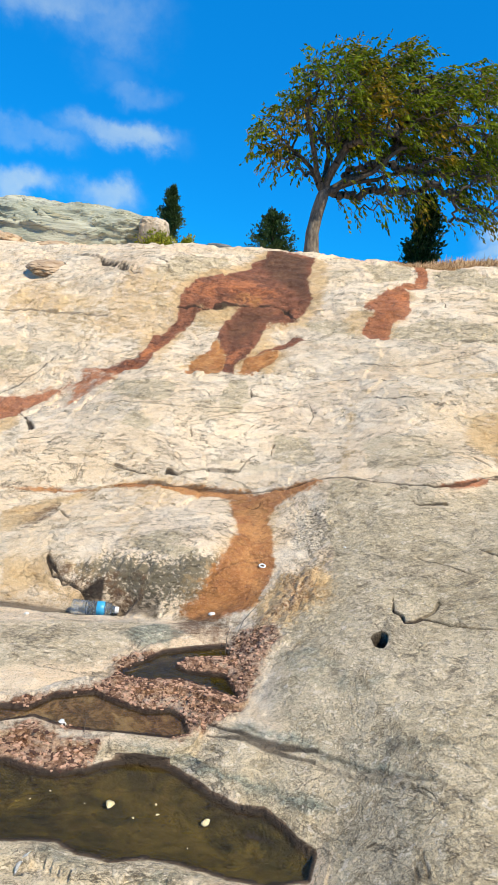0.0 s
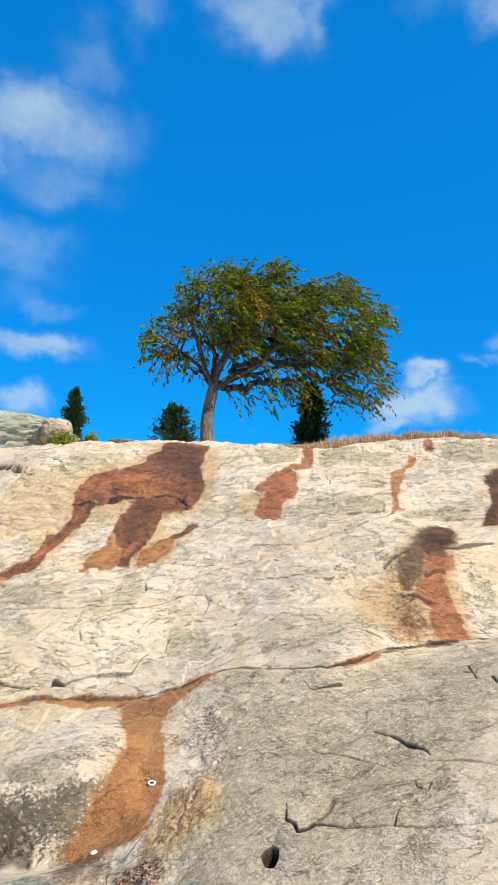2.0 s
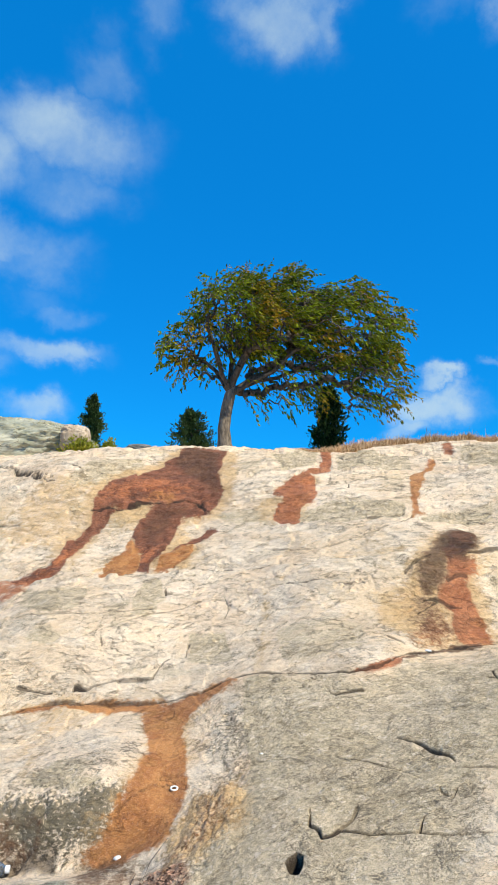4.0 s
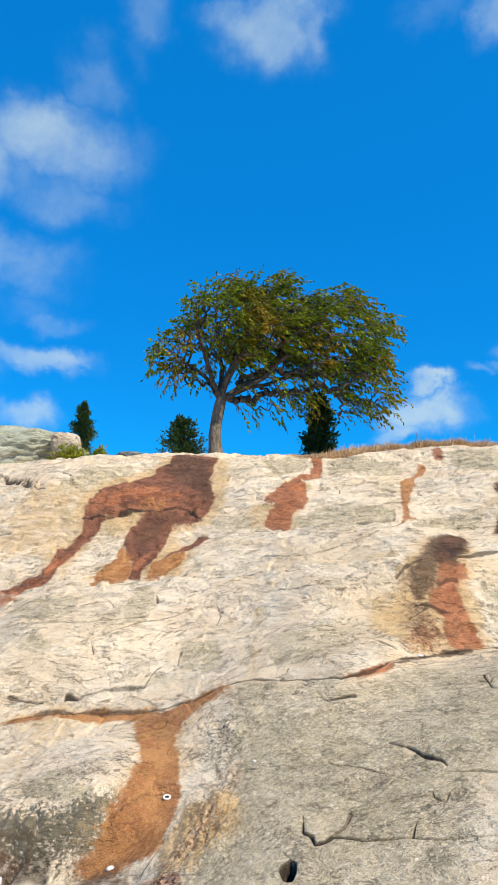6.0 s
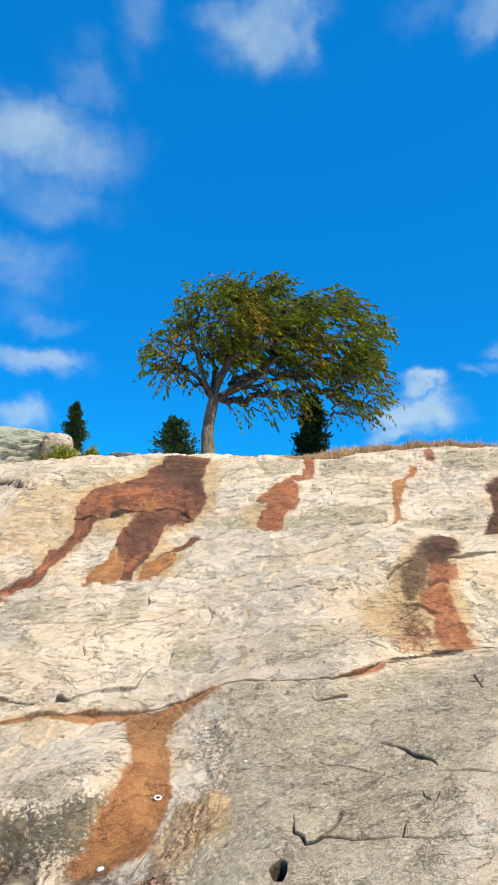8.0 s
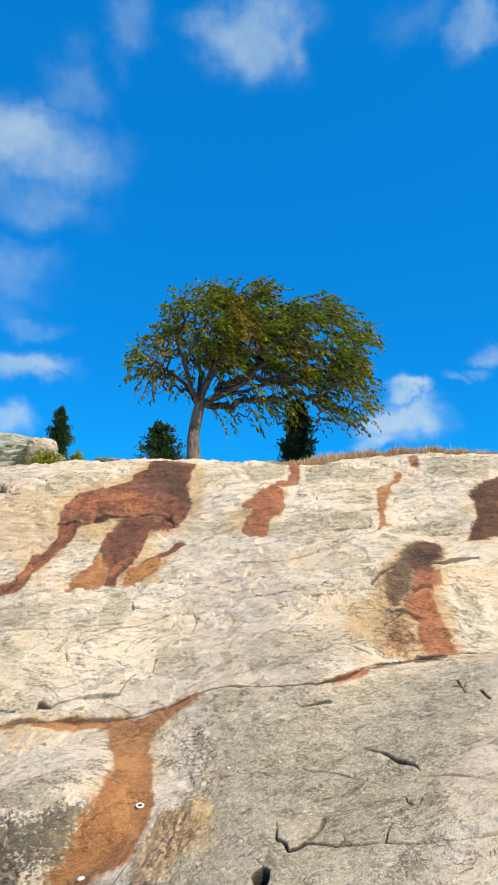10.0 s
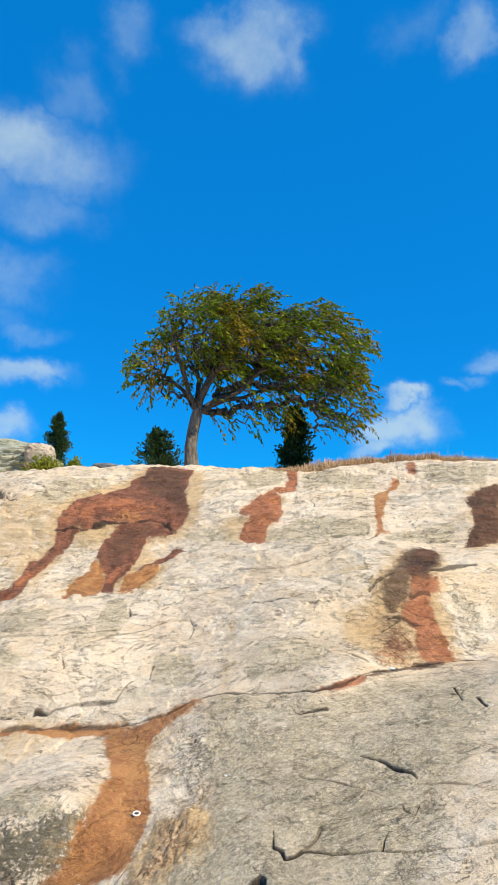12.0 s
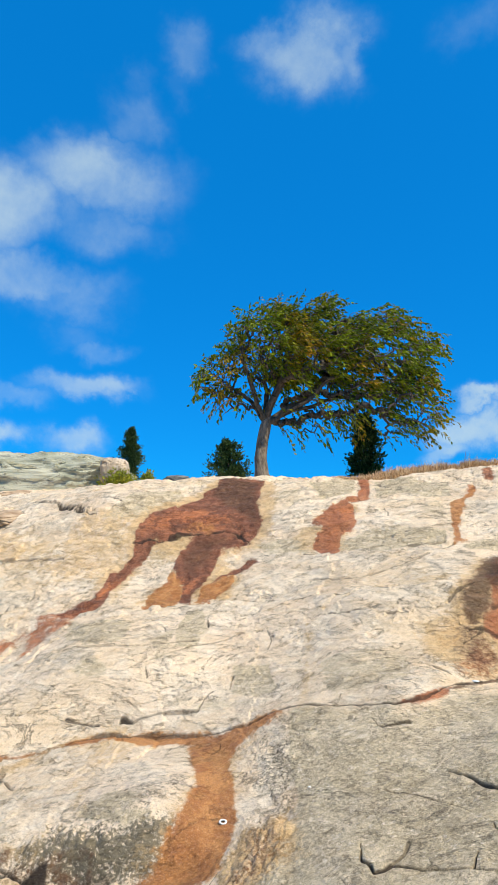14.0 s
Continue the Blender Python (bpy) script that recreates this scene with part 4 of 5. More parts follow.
stain("rust", 0.05, 0.6, (-0.60, 1.52), (-0.52, 1.57), (-0.36, 1.53), (-0.32, 1.46), (-0.39, 1.42), (-0.49, 1.43), (-0.58, 1.46))
stain("dark", 0.03, 0.8, (-0.76, 1.65), (-0.66, 1.68), (-0.52, 1.75), (-0.39, 1.79), (-0.31, 1.77), (-0.20, 1.74), (-0.20, 1.71), (-0.32, 1.73), (-0.40, 1.76), (-0.51, 1.72), (-0.56, 1.65), (-0.65, 1.64))
stain("grey", 0.06, 0.7, (-0.31, 1.48), (-0.28, 1.54), (-0.11, 1.54), (0.08, 1.54), (0.30, 1.47), (0.24, 1.37), (0.17, 1.36), (0.01, 1.40), (-0.12, 1.49), (-0.20, 1.49))
stain("green", 0.02, 1, (-0.31, 1.48), (-0.28, 1.52), (-0.20, 1.52), (-0.06, 1.48), (0.06, 1.41), (0.17, 1.37), (0.27, 1.32), (0.35, 1.31), (0.30, 1.36), (0.17, 1.43), (0.06, 1.46), (-0.06, 1.54), (-0.21, 1.55), (-0.29, 1.52))
stain("green", 0.02, 0.9, (-0.01, 1.64), (0.12, 1.64), (0.25, 1.57), (0.39, 1.45), (0.49, 1.35), (0.57, 1.25), (0.48, 1.31), (0.36, 1.43), (0.24, 1.52), (0.12, 1.58))
stain("green", 0.02, 0.5, (0.19, 2.00), (0.34, 1.93), (0.43, 1.76), (0.55, 1.66), (0.46, 1.60), (0.28, 1.71))
stain("green", 0.02, 0.4, (0.10, 1.66), (0.32, 1.68), (0.44, 1.50), (0.63, 1.38), (0.73, 1.31), (0.71, 1.26), (0.49, 1.36), (0.31, 1.51))
stain("moss", 0.06, 0.85, (-0.70, 2.66), (-0.56, 2.70), (-0.39, 2.62), (-0.30, 2.57), (-0.36, 2.53), (-0.50, 2.61), (-0.64, 2.63))
stain("moss", 0.06, 0.55, (-0.57, 2.85), (-0.35, 2.83), (-0.19, 2.63), (-0.22, 2.56), (-0.38, 2.61))
stain("grey", 0.06, 0.55, (-0.51, 2.84), (-0.31, 2.97), (-0.15, 2.79), (-0.21, 2.65), (-0.43, 2.69))
crack(0.02, 0.05, 1, (-0.87, 2.81), (-0.81, 2.73), (-0.75, 2.66), (-0.66, 2.63), (-0.56, 2.62))
crack(0.016, 0.04, 0.9, (-1.03, 3.45), (-0.95, 3.33), (-0.89, 3.23))
crack(0.012, 0.02, 0.9, (-0.01, 1.66), (0.12, 1.58), (0.21, 1.53), (0.31, 1.49))
crack(0.012, 0.012, 0.5, (0.31, 1.49), (0.39, 1.43), (0.48, 1.32), (0.58, 1.24))
crack(0.006, 0.02, 0.9, (0.16, 1.33), (0.19, 1.32), (0.21, 1.30), (0.22, 1.28))
crack(0.008, 0.02, 0.6, (0.48, 1.10), (0.49, 1.05), (0.49, 1.02))
stain("dark", 0.03, 0.95, (3.23, 5.34), (3.44, 5.38), (3.37, 5.19), (3.24, 5.05), (3.08, 4.77), (3.00, 4.69), (2.67, 4.62), (2.80, 4.77), (2.93, 4.89), (3.01, 5.06), (3.00, 5.16), (3.06, 5.21), (3.15, 5.27))
stain("maroon", 0.03, 0.9, (3.23, 5.34), (3.44, 5.38), (3.37, 5.19), (3.24, 5.05), (3.08, 4.77), (3.00, 4.69), (2.67, 4.62), (2.80, 4.77), (2.93, 4.89), (3.01, 5.06), (3.00, 5.16), (3.06, 5.21), (3.15, 5.27))
stain("dark", 0.05, 0.75, (3.60, 5.50), (3.82, 5.57), (4.65, 5.66), (3.89, 4.74), (3.27, 4.74), (3.09, 4.73), (3.14, 4.79), (3.33, 4.84), (3.38, 5.02), (3.51, 5.28))
stain("ochre", 0.08, 0.8, (2.59, 4.52), (3.05, 5.10), (3.07, 5.29), (3.56, 5.48), (3.91, 5.54), (3.33, 4.70), (3.03, 4.63))
stain("ochre", 0.05, 0.9, (-1.31, 3.33), (-1.17, 3.51), (-0.88, 3.64), (-0.65, 3.72), (-0.40, 3.69), (-0.73, 3.61), (-1.03, 3.48), (-1.06, 3.18), (-1.20, 3.08))
stain("amber", 0.02, 0.8, (-1.42, 3.63), (-1.13, 3.70), (-0.80, 3.61), (-0.58, 3.70), (-0.29, 3.63), (-0.01, 3.51), (-0.29, 3.60), (-0.56, 3.59), (-0.83, 3.60), (-1.15, 3.65), (-1.41, 3.60))
stain("dark", 0.04, 0.5, (-1.13, 3.37), (-1.04, 3.51), (-0.93, 3.35), (-1.00, 3.16), (-1.11, 3.07))
# cavity under the bulge: brown-black rock with its shadow painted in
stain("dark", 0.03, 0.8, (-0.87, 2.82), (-0.81, 2.75), (-0.71, 2.68), (-0.51, 2.63), (-0.37, 2.57), (-0.41, 2.58), (-0.56, 2.62), (-0.69, 2.64), (-0.77, 2.67))
stain("grey", 0.06, 0.9, (-0.54, 1.16), (-0.46, 1.17), (-0.33, 1.18), (-0.27, 1.15), (-0.19, 1.14), (-0.13, 1.16), (-0.05, 1.15), (0.07, 1.13), (0.13, 1.12), (-0.42, 1.07), (-0.50, 1.06))
stain("green", 0.02, 0.8, (-0.46, 1.15), (-0.33, 1.16), (-0.27, 1.13), (-0.19, 1.11), (-0.06, 1.14), (0.07, 1.11), (-0.06, 1.09), (-0.31, 1.11), (-0.44, 1.12))
stain("green", 0.02, 1, (-0.57, 1.45), (-0.52, 1.43), (-0.47, 1.43), (-0.44, 1.42), (-0.50, 1.42), (-0.57, 1.43))
# two dark stains: wet rock and shading by puddle and runnel, as colour
stain("dark", 0.05, 0.55, (-0.34, 1.88), (-0.26, 2.01), (-0.12, 2.11), (0.09, 2.16), (0.12, 1.90), (0.10, 1.74), (-0.00, 1.64), (-0.07, 1.61), (-0.14, 1.72), (-0.23, 1.84))
stain("dark", 0.05, 0.5, (-0.23, 2.51), (-0.03, 2.44), (0.11, 2.31), (0.08, 2.17), (-0.10, 2.13), (-0.20, 2.20))
stain("green", 0.02, 0.9, (-0.38, 2.17), (-0.28, 2.31), (-0.14, 2.25), (-0.18, 2.10), (-0.31, 2.09))
# joints of the near slab
crack(0.012, 0.04, 1, (0.64, 2.13), (0.62, 2.03), (0.64, 1.98), (0.64, 1.94))
crack(0.014, 0.03, 1, (0.64, 1.94), (0.67, 1.94), (0.70, 1.96), (0.79, 1.90))
crack(0.006, 0.02, 0.7, (0.71, 1.97), (0.75, 2.00), (0.79, 2.06))
crack(0.007, 0.02, 0.7, (0.79, 1.90), (0.88, 1.84), (0.92, 1.82))
crack(0.014, 0.04, 1, (0.96, 1.90), (0.94, 1.87), (0.92, 1.82))
crack(0.016, 0.03, 1, (0.92, 1.82), (1.00, 1.76), (1.04, 1.74))
crack(0.014, 0.015, 0.5, (1.04, 1.74), (1.10, 1.73), (1.17, 1.71), (1.26, 1.70), (1.31, 1.69))
crack(0.007, 0.02, 0.9, (1.06, 2.43), (1.10, 2.37), (1.11, 2.34))
crack(0.022, 0.04, 1, (1.11, 2.36), (1.13, 2.30), (1.15, 2.23))
crack(0.008, 0.02, 1, (1.15, 2.23), (1.17, 2.18), (1.17, 2.13))
crack(0.01, 0.03, 1, (1.06, 2.01), (1.05, 1.98), (1.07, 1.93))
crack(0.01, 0.03, 1, (1.07, 1.93), (1.10, 1.96))
crack(0.012, 0.03, 1, (0.88, 2.95), (0.89, 2.90), (0.91, 2.88))
crack(0.006, 0.02, 0.8, (0.91, 2.88), (0.97, 2.87), (1.04, 2.86))
crack(0.007, 0.02, 0.7, (0.95, 2.27), (1.00, 2.20), (1.03, 2.12))
crack(0.014, 0.03, 1, (1.64, 2.55), (1.62, 2.47), (1.62, 2.45))
crack(0.018, 0.03, 1, (1.66, 2.82), (1.62, 2.68), (1.59, 2.59))
crack(0.007, 0.02, 0.8, (1.43, 2.01), (1.45, 1.98), (1.48, 1.97), (1.47, 1.93))
crack(0.006, 0.01, 0.6, (0.81, 2.44), (0.89, 2.36), (0.95, 2.27))
crack(0.008, 0.02, 0.8, (0.80, 1.81), (0.80, 1.77))
crack(0.008, 0.02, 0.9, (1.06, 1.39), (1.06, 1.36))
crack(0.006, 0.015, 0.6, (1.15, 2.10), (1.25, 2.02), (1.38, 1.87))
# relief at three scales; the rock parts along near-level layers
fold = fbm(GX * 0.9, GY * 0.9, GZ * 1.4, 4)
layer = fbm(GX * 1.1 + 5, GY * 2.2, GZ * 10.0, 4, 0.55)
layer = np.sign(layer) * np.abs(layer) ** 0.7 * 0.8
pitted = fbm(GX * 14, GY * 11, GZ * 16, 4, 0.6)
near = np.clip(GY / 6.0, 0.25, 1.6)
GZ += 0.035 * near * fold + 0.045 * near * layer + 0.012 * pitted * np.clip(near, 0.5, 1.2)
# thin sheets of rock split off along the slope and leave low, sharp steps
for seed, edge, thick in ((0, 0.05, 0.016), (31, -0.08, 0.012), (67, 0.16, 0.014)):
    skin = fbm(GX * 1.5 + seed, GY * 1.1, GZ * 2.6 + seed, 5, 0.55)
    f = np.clip((skin - edge) / 0.022 + 0.5, 0, 1)
    GZ += thick * np.clip(near, 0.3, 1.3) * f * f * (3 - 2 * f) * np.clip((GY - 2.7) / 0.6, 0.25, 1)


def ledge(height, reach, *points):
    """A swelling whose crest hides the ground just behind it: steep at the back, gentle in front."""
    xs, ys = np.array(points).T
    ahead = np.interp(GX, xs, ys) + 0.4 * (GY - WY) - GY
    along = np.clip(np.minimum(GX - xs[0], xs[-1] - GX) / 0.25, 0, 1)
    front = np.exp(-np.clip(ahead, 0, None) / reach) * np.clip(1 + ahead / 0.05, 0, 1)
    GZ[:] += height * along * front * (np.abs(ahead) < 6 * reach)


ledge(0.045, 0.35, (-1.61, 5.75), (-0.93, 5.41), (-0.71, 5.32), (-0.26, 5.10), (0.19, 4.98), (0.79, 4.62), (1.07, 4.33), (1.37, 4.22), (1.68, 4.15), (1.90, 4.08))
ledge(0.035, 0.25, (0.85, 5.58), (1.17, 5.32), (1.43, 5.15), (1.67, 4.94), (1.95, 4.72), (2.20, 4.70), (2.68, 4.80), (3.10, 4.85))
ledge(0.020, 0.20, (-1.64, 3.64), (-1.14, 3.70), (-0.81, 3.65), (-0.29, 3.62), (0.09, 3.47))
# broken ground and mossy faces are rougher
chunks = np.abs(fbm(GX * 17, GY * 14, GZ * 17, 4, 0.6))
GZ += TONES["crumb"] * (0.075 * chunks + 0.03 * fbm(GX * 9, GY * 9, GZ * 9, 3) + 0.018 * np.abs(fbm(GX * 46, GY * 40, GZ * 40, 2))) + TONES["moss"] * 0.035 * (fbm(GX * 22, GY * 16, GZ * 22, 3, 0.6))
GZ += CUT

# the crevice below the bulge, where the bottle lies
CREVICE = ((-1.6, 2.60), (-0.95, 2.58), (-0.70, 2.555), (-0.45, 2.55), (-0.30, 2.515))
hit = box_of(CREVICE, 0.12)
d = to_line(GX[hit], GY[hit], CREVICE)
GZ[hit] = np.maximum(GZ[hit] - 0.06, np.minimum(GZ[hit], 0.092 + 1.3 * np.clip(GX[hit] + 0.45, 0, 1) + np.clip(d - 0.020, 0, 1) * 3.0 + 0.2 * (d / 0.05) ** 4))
# shade below bulge and bottle, painted dark along the crevice floor
TONES["dirt_shade"][hit] = np.maximum(TONES["dirt_shade"][hit], 0.8 * np.clip(1.4 - d / 0.02, 0, 1))

# a chipped pocket in the slab
POCKET = ((0.512, 1.868), (0.530, 1.893), (0.556, 1.908), (0.566, 1.880), (0.562, 1.838), (0.540, 1.803), (0.518, 1.820))
hit = box_of(POCKET, 0.1)
d = depth_in(GX[hit] + 0.5 * (WX[hit] - GX[hit]), GY[hit] + 0.4 * (WY[hit] - GY[hit]), POCKET)
f = np.clip(d / 0.008, 0, 1)
GZ[hit] -= f * 0.11
# the pit's shade is put into the colour, slightly past its rim
TONES["dirt_shade"][hit] = np.maximum(TONES["dirt_shade"][hit], np.clip(d / 0.004 + 0.8, 0, 1))

# rock pools: basins with a firm rim
POOLS = [
    (0.165, 0.07, 0.10, ((-0.66, 1.44), (-0.57, 1.45), (-0.47, 1.42), (-0.40, 1.42), (-0.33, 1.44), (-0.26, 1.48), (-0.20, 1.50), (-0.12, 1.49), (-0.05, 1.44), (0.02, 1.38), (0.09, 1.34), (0.16, 1.34), (0.21, 1.29), (0.24, 1.25), (0.28, 1.22), (0.26, 1.15), (0.16, 1.13), (0.07, 1.14), (-0.05, 1.17), (-0.13, 1.18), (-0.20, 1.16), (-0.28, 1.17), (-0.34, 1.20), (-0.47, 1.19), (-0.55, 1.18))),
    (0.205, 0.03, 0.04, ((-0.33, 1.91), (-0.27, 1.98), (-0.20, 2.06), (-0.09, 2.11), (0.03, 2.15), (0.04, 2.09), (-0.11, 2.05), (-0.15, 1.98), (-0.10, 1.94), (0.03, 1.94), (0.08, 1.81), (-0.02, 1.87), (-0.12, 1.91), (-0.24, 1.89))),
    (0.190, 0.025, 0.05, ((-0.73, 1.61), (-0.65, 1.66), (-0.57, 1.66), (-0.51, 1.74), (-0.39, 1.78), (-0.31, 1.74), (-0.21, 1.70), (-0.13, 1.72), (-0.09, 1.68), (-0.07, 1.62), (-0.12, 1.60), (-0.29, 1.60), (-0.38, 1.60), (-0.45, 1.61), (-0.54, 1.64), (-0.63, 1.60), (-0.72, 1.56))),
]
for top, deep, reach, rim in POOLS:
    hit = box_of(rim, 0.4)
    d = depth_in(GX[hit] + 0.2 * (WX[hit] - GX[hit]), GY[hit] + 0.2 * (WY[hit] - GY[hit]), rim)
    floor_z = top - deep * np.clip(d / reach, 0, 1) ** 0.6 + 0.25 * (GZ[hit] - top) * 0.2
    rise = np.clip(-d, 0, 1)
    dry = np.maximum(GZ[hit], np.where(rise < 0.05, top + np.minimum(0.9 * rise, 0.012), 0))
    bank = top + 0.006 + 0.62 * rise + 1.2 * rise ** 2
    blend = np.clip(0.5 + 0.5 * (dry - bank) / 0.10, 0, 1) * np.clip(rise / 0.04, 0, 1)
    dry = np.where(rise < 0.04, np.minimum(dry, bank), dry * (1 - blend) + bank * blend - 0.10 * blend * (1 - blend))
    GZ[hit] = np.where(d > 0, np.minimum(floor_z, top - 0.003 - 0.3 * d), dry)
    TONES["wet"][hit] = np.maximum(TONES["wet"][hit], (0.62 if 0.18 < top < 0.2 else 1.0) * np.clip(d / 0.008 + 0.6, 0, 1))
    if deep < 0.05:  # a darker floor under the shallow puddles
        TONES["dirt_shade"][hit] = np.maximum(TONES["dirt_shade"][hit], (0.3 if top > 0.2 else 0.0) * np.clip(d / 0.02, 0, 1))
    # wet line and overhang shadow at the rim, both painted as dark bands
    TONES["dark"][hit] = np.maximum(TONES["dark"][hit], 0.9 * np.clip((0.010 - np.abs(d + 0.003)) / 0.005, 0, 1))
    TONES["dirt_shade"][hit] = np.maximum(TONES["dirt_shade"][hit], 0.9 * np.clip((0.008 - np.abs(d + 0.002)) / 0.004, 0, 1))

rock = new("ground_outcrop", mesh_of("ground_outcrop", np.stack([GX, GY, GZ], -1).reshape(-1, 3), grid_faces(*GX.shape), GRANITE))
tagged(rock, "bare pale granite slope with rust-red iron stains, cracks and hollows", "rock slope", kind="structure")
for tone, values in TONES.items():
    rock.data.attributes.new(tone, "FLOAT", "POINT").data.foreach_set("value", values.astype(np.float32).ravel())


def ground_at(x, y):
    """Height of the finished slope."""
    k = np.argmin((GX - x) ** 2 + (GY - y) ** 2)
    return float(GZ.ravel()[k])


def crumbs():
    """Loose angular chips on the crumbling rock."""
    rng = np.random.default_rng(33)
    rows, cols = np.where((TONES["crumb"] > 0.7) & (TONES["wet"] < 0.05))
    pick = rng.integers(0, len(rows), 2200)
    at = np.stack([g[rows[pick], cols[pick]] for g in (GX, GY, GZ)], -1)
    size = 0.0014 + 0.0044 * rng.uniform(size=len(at)) ** 2.0
    corner = np.array([(x, y, z) for z in (-0.6, 0.5) for y in (-1, 1) for x in (-1, 1)], dtype=float)
    box = corner[None] * (1 + rng.normal(size=(len(at), 8, 3)) * 0.28) * size[:, None, None] * np.array((1.2, 0.8, 0.6))
    turn = rng.uniform(0, math.tau, len(at))
    c, s = np.cos(turn)[:, None], np.sin(turn)[:, None]
    box = np.stack([box[..., 0] * c - box[..., 1] * s, box[..., 0] * s + box[..., 1] * c, box[..., 2]], -1) + at[:, None]
    six = np.array([(0, 2, 3, 1), (4, 5, 7, 6), (0, 1, 5, 4), (2, 6, 7, 3), (0, 4, 6, 2), (1, 3, 7, 5)])
    faces = (np.arange(len(at))[:, None, None] * 8 + six[None]).reshape(-1, 4)
    tagged(new("rock_chips", mesh_of("rock_chips", box.reshape(-1, 3), faces, CHIP, False)), "loose pinkish-brown chips of crumbling granite round the puddles", "gravel", kind="stuff")


crumbs()

# the coast all round, out to the horizon
bm = bmesh.new()
rings = []
for r in (0.0, 6, 14, 30, 60, 140, 400, 1200, 3500):
    rings.append([bm.verts.new((r * math.cos(math.tau * k / 48), 14 + r * math.sin(math.tau * k / 48), -0.62 - (0.0004 * r if r > 60 else 0) + 0.1 * noise.noise((k * 0.9, r * 0.2, 0)))) for k in range(48)] if r else [bm.verts.new((0, 14, -0.6))])
for k in range(48):
    bm.faces.new((rings[0][0], rings[1][k], rings[1][(k + 1) % 48]))
    for a, b in zip(rings[1:], rings[2:]):
        bm.faces.new((a[k], b[k], b[(k + 1) % 48], a[(k + 1) % 48]))
tagged(part("ground", bm, SOIL), "stony coastal ground reaching to the horizon", "ground", kind="structure")

for k, (top, deep, reach, rim) in enumerate(POOLS):
    cx, cy = sum(p[0] for p in rim) / len(rim), sum(p[1] for p in rim) / len(rim)
    bm = bmesh.new()
    verts = [bm.verts.new((cx + (x - cx) * 1.06, cy + (y - cy) * 1.08, top)) for x, y in rim]
    bmesh.ops.triangulate(bm, faces=[bm.faces.new(verts)])
    bmesh.ops.recalc_face_normals(bm, faces=bm.faces)
    tagged(part("water", bm, WATER), "still brown rainwater pool in a rock hollow" if k == 0 else "shallow dark puddle among crumbling red rock", "water", "rock pools", "structure").visible_shadow = False


# ---- the broad-leaved tree on the crest ----
def broad_tree(place):
    rng = np.random.default_rng(5)
    tree = thing("tree", place, "windswept broad-leaved tree with a grey trunk on the rock crest", "tree")
    stem = [(0.02, 0, -0.15), (-0.03, 0.0, 0.12), (-0.045, 0.01, 0.38), (-0.01, 0.02, 0.66), (0.05, 0.0, 0.92), (0.10, 0.0, 1.12), (0.13, 0.0, 1.36)]
    trunk = Tubes()
    smooth = [Vector(stem[0]).lerp(Vector(stem[1]), 0.0)]
    for a, b in zip(stem, stem[1:]):
        for f in (0.33, 0.66, 1.0):
            smooth.append(Vector(a).lerp(Vector(b), f))
    wide = np.interp([p.z for p in smooth], (-0.15, 0.0, 0.12, 0.4, 0.7, 0.92, 1.12, 1.36), (0.20, 0.155, 0.118, 0.102, 0.094, 0.090, 0.052, 0.022))
    trunk.add(smooth, wide, 14)
    me = trunk.mesh("trunk", BARK)
    for v in me.vertices:
        a = math.atan2(v.co.y, v.co.x)
        f = 1 + 0.06 * math.sin(3 * a + 4 * v.co.z) + 0.05 * noise.noise(v.co * 7)
        v.co.x, v.co.y = v.co.x * f, v.co.y * f
    part("trunk", me, BARK, tree, "grey bark, leaning slightly")
    # main limbs leave the fork; the longest follow the wind
    fork = Vector((0.05, 0, 0.98))
    nodes, above = [fork], [-1]
    goals = [((-0.16, 0.1, 1.32), (-0.45, 0.15, 1.62), (-0.85, 0.1, 1.85)), ((-0.12, -0.12, 1.4), (-0.30, -0.3, 2.0), (-0.42, -0.3, 2.55)),
             ((0.06, 0.12, 1.5), (0.10, 0.25, 2.1), (0.25, 0.3, 2.65)), ((0.20, -0.1, 1.4), (0.45, -0.2, 1.95), (0.85, -0.2, 2.55)),
             ((0.36, -0.1, 1.12), (0.72, -0.2, 1.30), (1.05, -0.3, 1.62), (1.55, -0.4, 1.85), (2.2, -0.4, 2.0)),
             ((0.45, 0.1, 1.22), (0.95, 0.3, 1.62), (1.45, 0.4, 2.1), (2.0, 0.5, 2.4)),
             ((0.80, 0.1, 1.30), (1.3, 0.15, 1.42), (1.9, 0.1, 1.5), (2.5, 0.0, 1.5))]
    for way in goals:
        last, at = 0, fork
        for g in way:
            for f in (0.33, 0.67, 1.0):
                p = at.lerp(Vector(g), f) + Vector(rng.normal(size=3) * 0.025)
                nodes.append(p), above.append(last)
                last = len(nodes) - 1
            at = Vector(g)
    # twig ends fill an uneven double crown, open below
    ends = []
    lobes = [((0.12, 0, 2.28), (0.80, 0.85, 0.66), 350), ((0.80, 0, 2.16), (0.80, 0.85, 0.74), 240), ((1.95, 0, 2.08), (0.95, 0.9, 0.86), 380),
             ((2.50, 0, 1.22), (0.50, 0.6, 0.50), 120), ((-0.72, 0, 1.72), (0.48, 0.5, 0.38), 60), ((-0.45, 0, 1.35), (0.45, 0.4, 0.28), 22),
             ((0.95, 0, 1.22), (0.75, 0.5, 0.28), 44), ((1.60, 0, 1.20), (0.6, 0.5, 0.3), 36), ((0.95, 0, 2.96), (0.35, 0.3, 0.14), 16),
             ((1.85, 0, 0.98), (0.85, 0.5, 0.26), 34), ((0.70, 0, 0.90), (0.45, 0.4, 0.22), 16)]
    for centre, size, count in lobes:
        made = 0
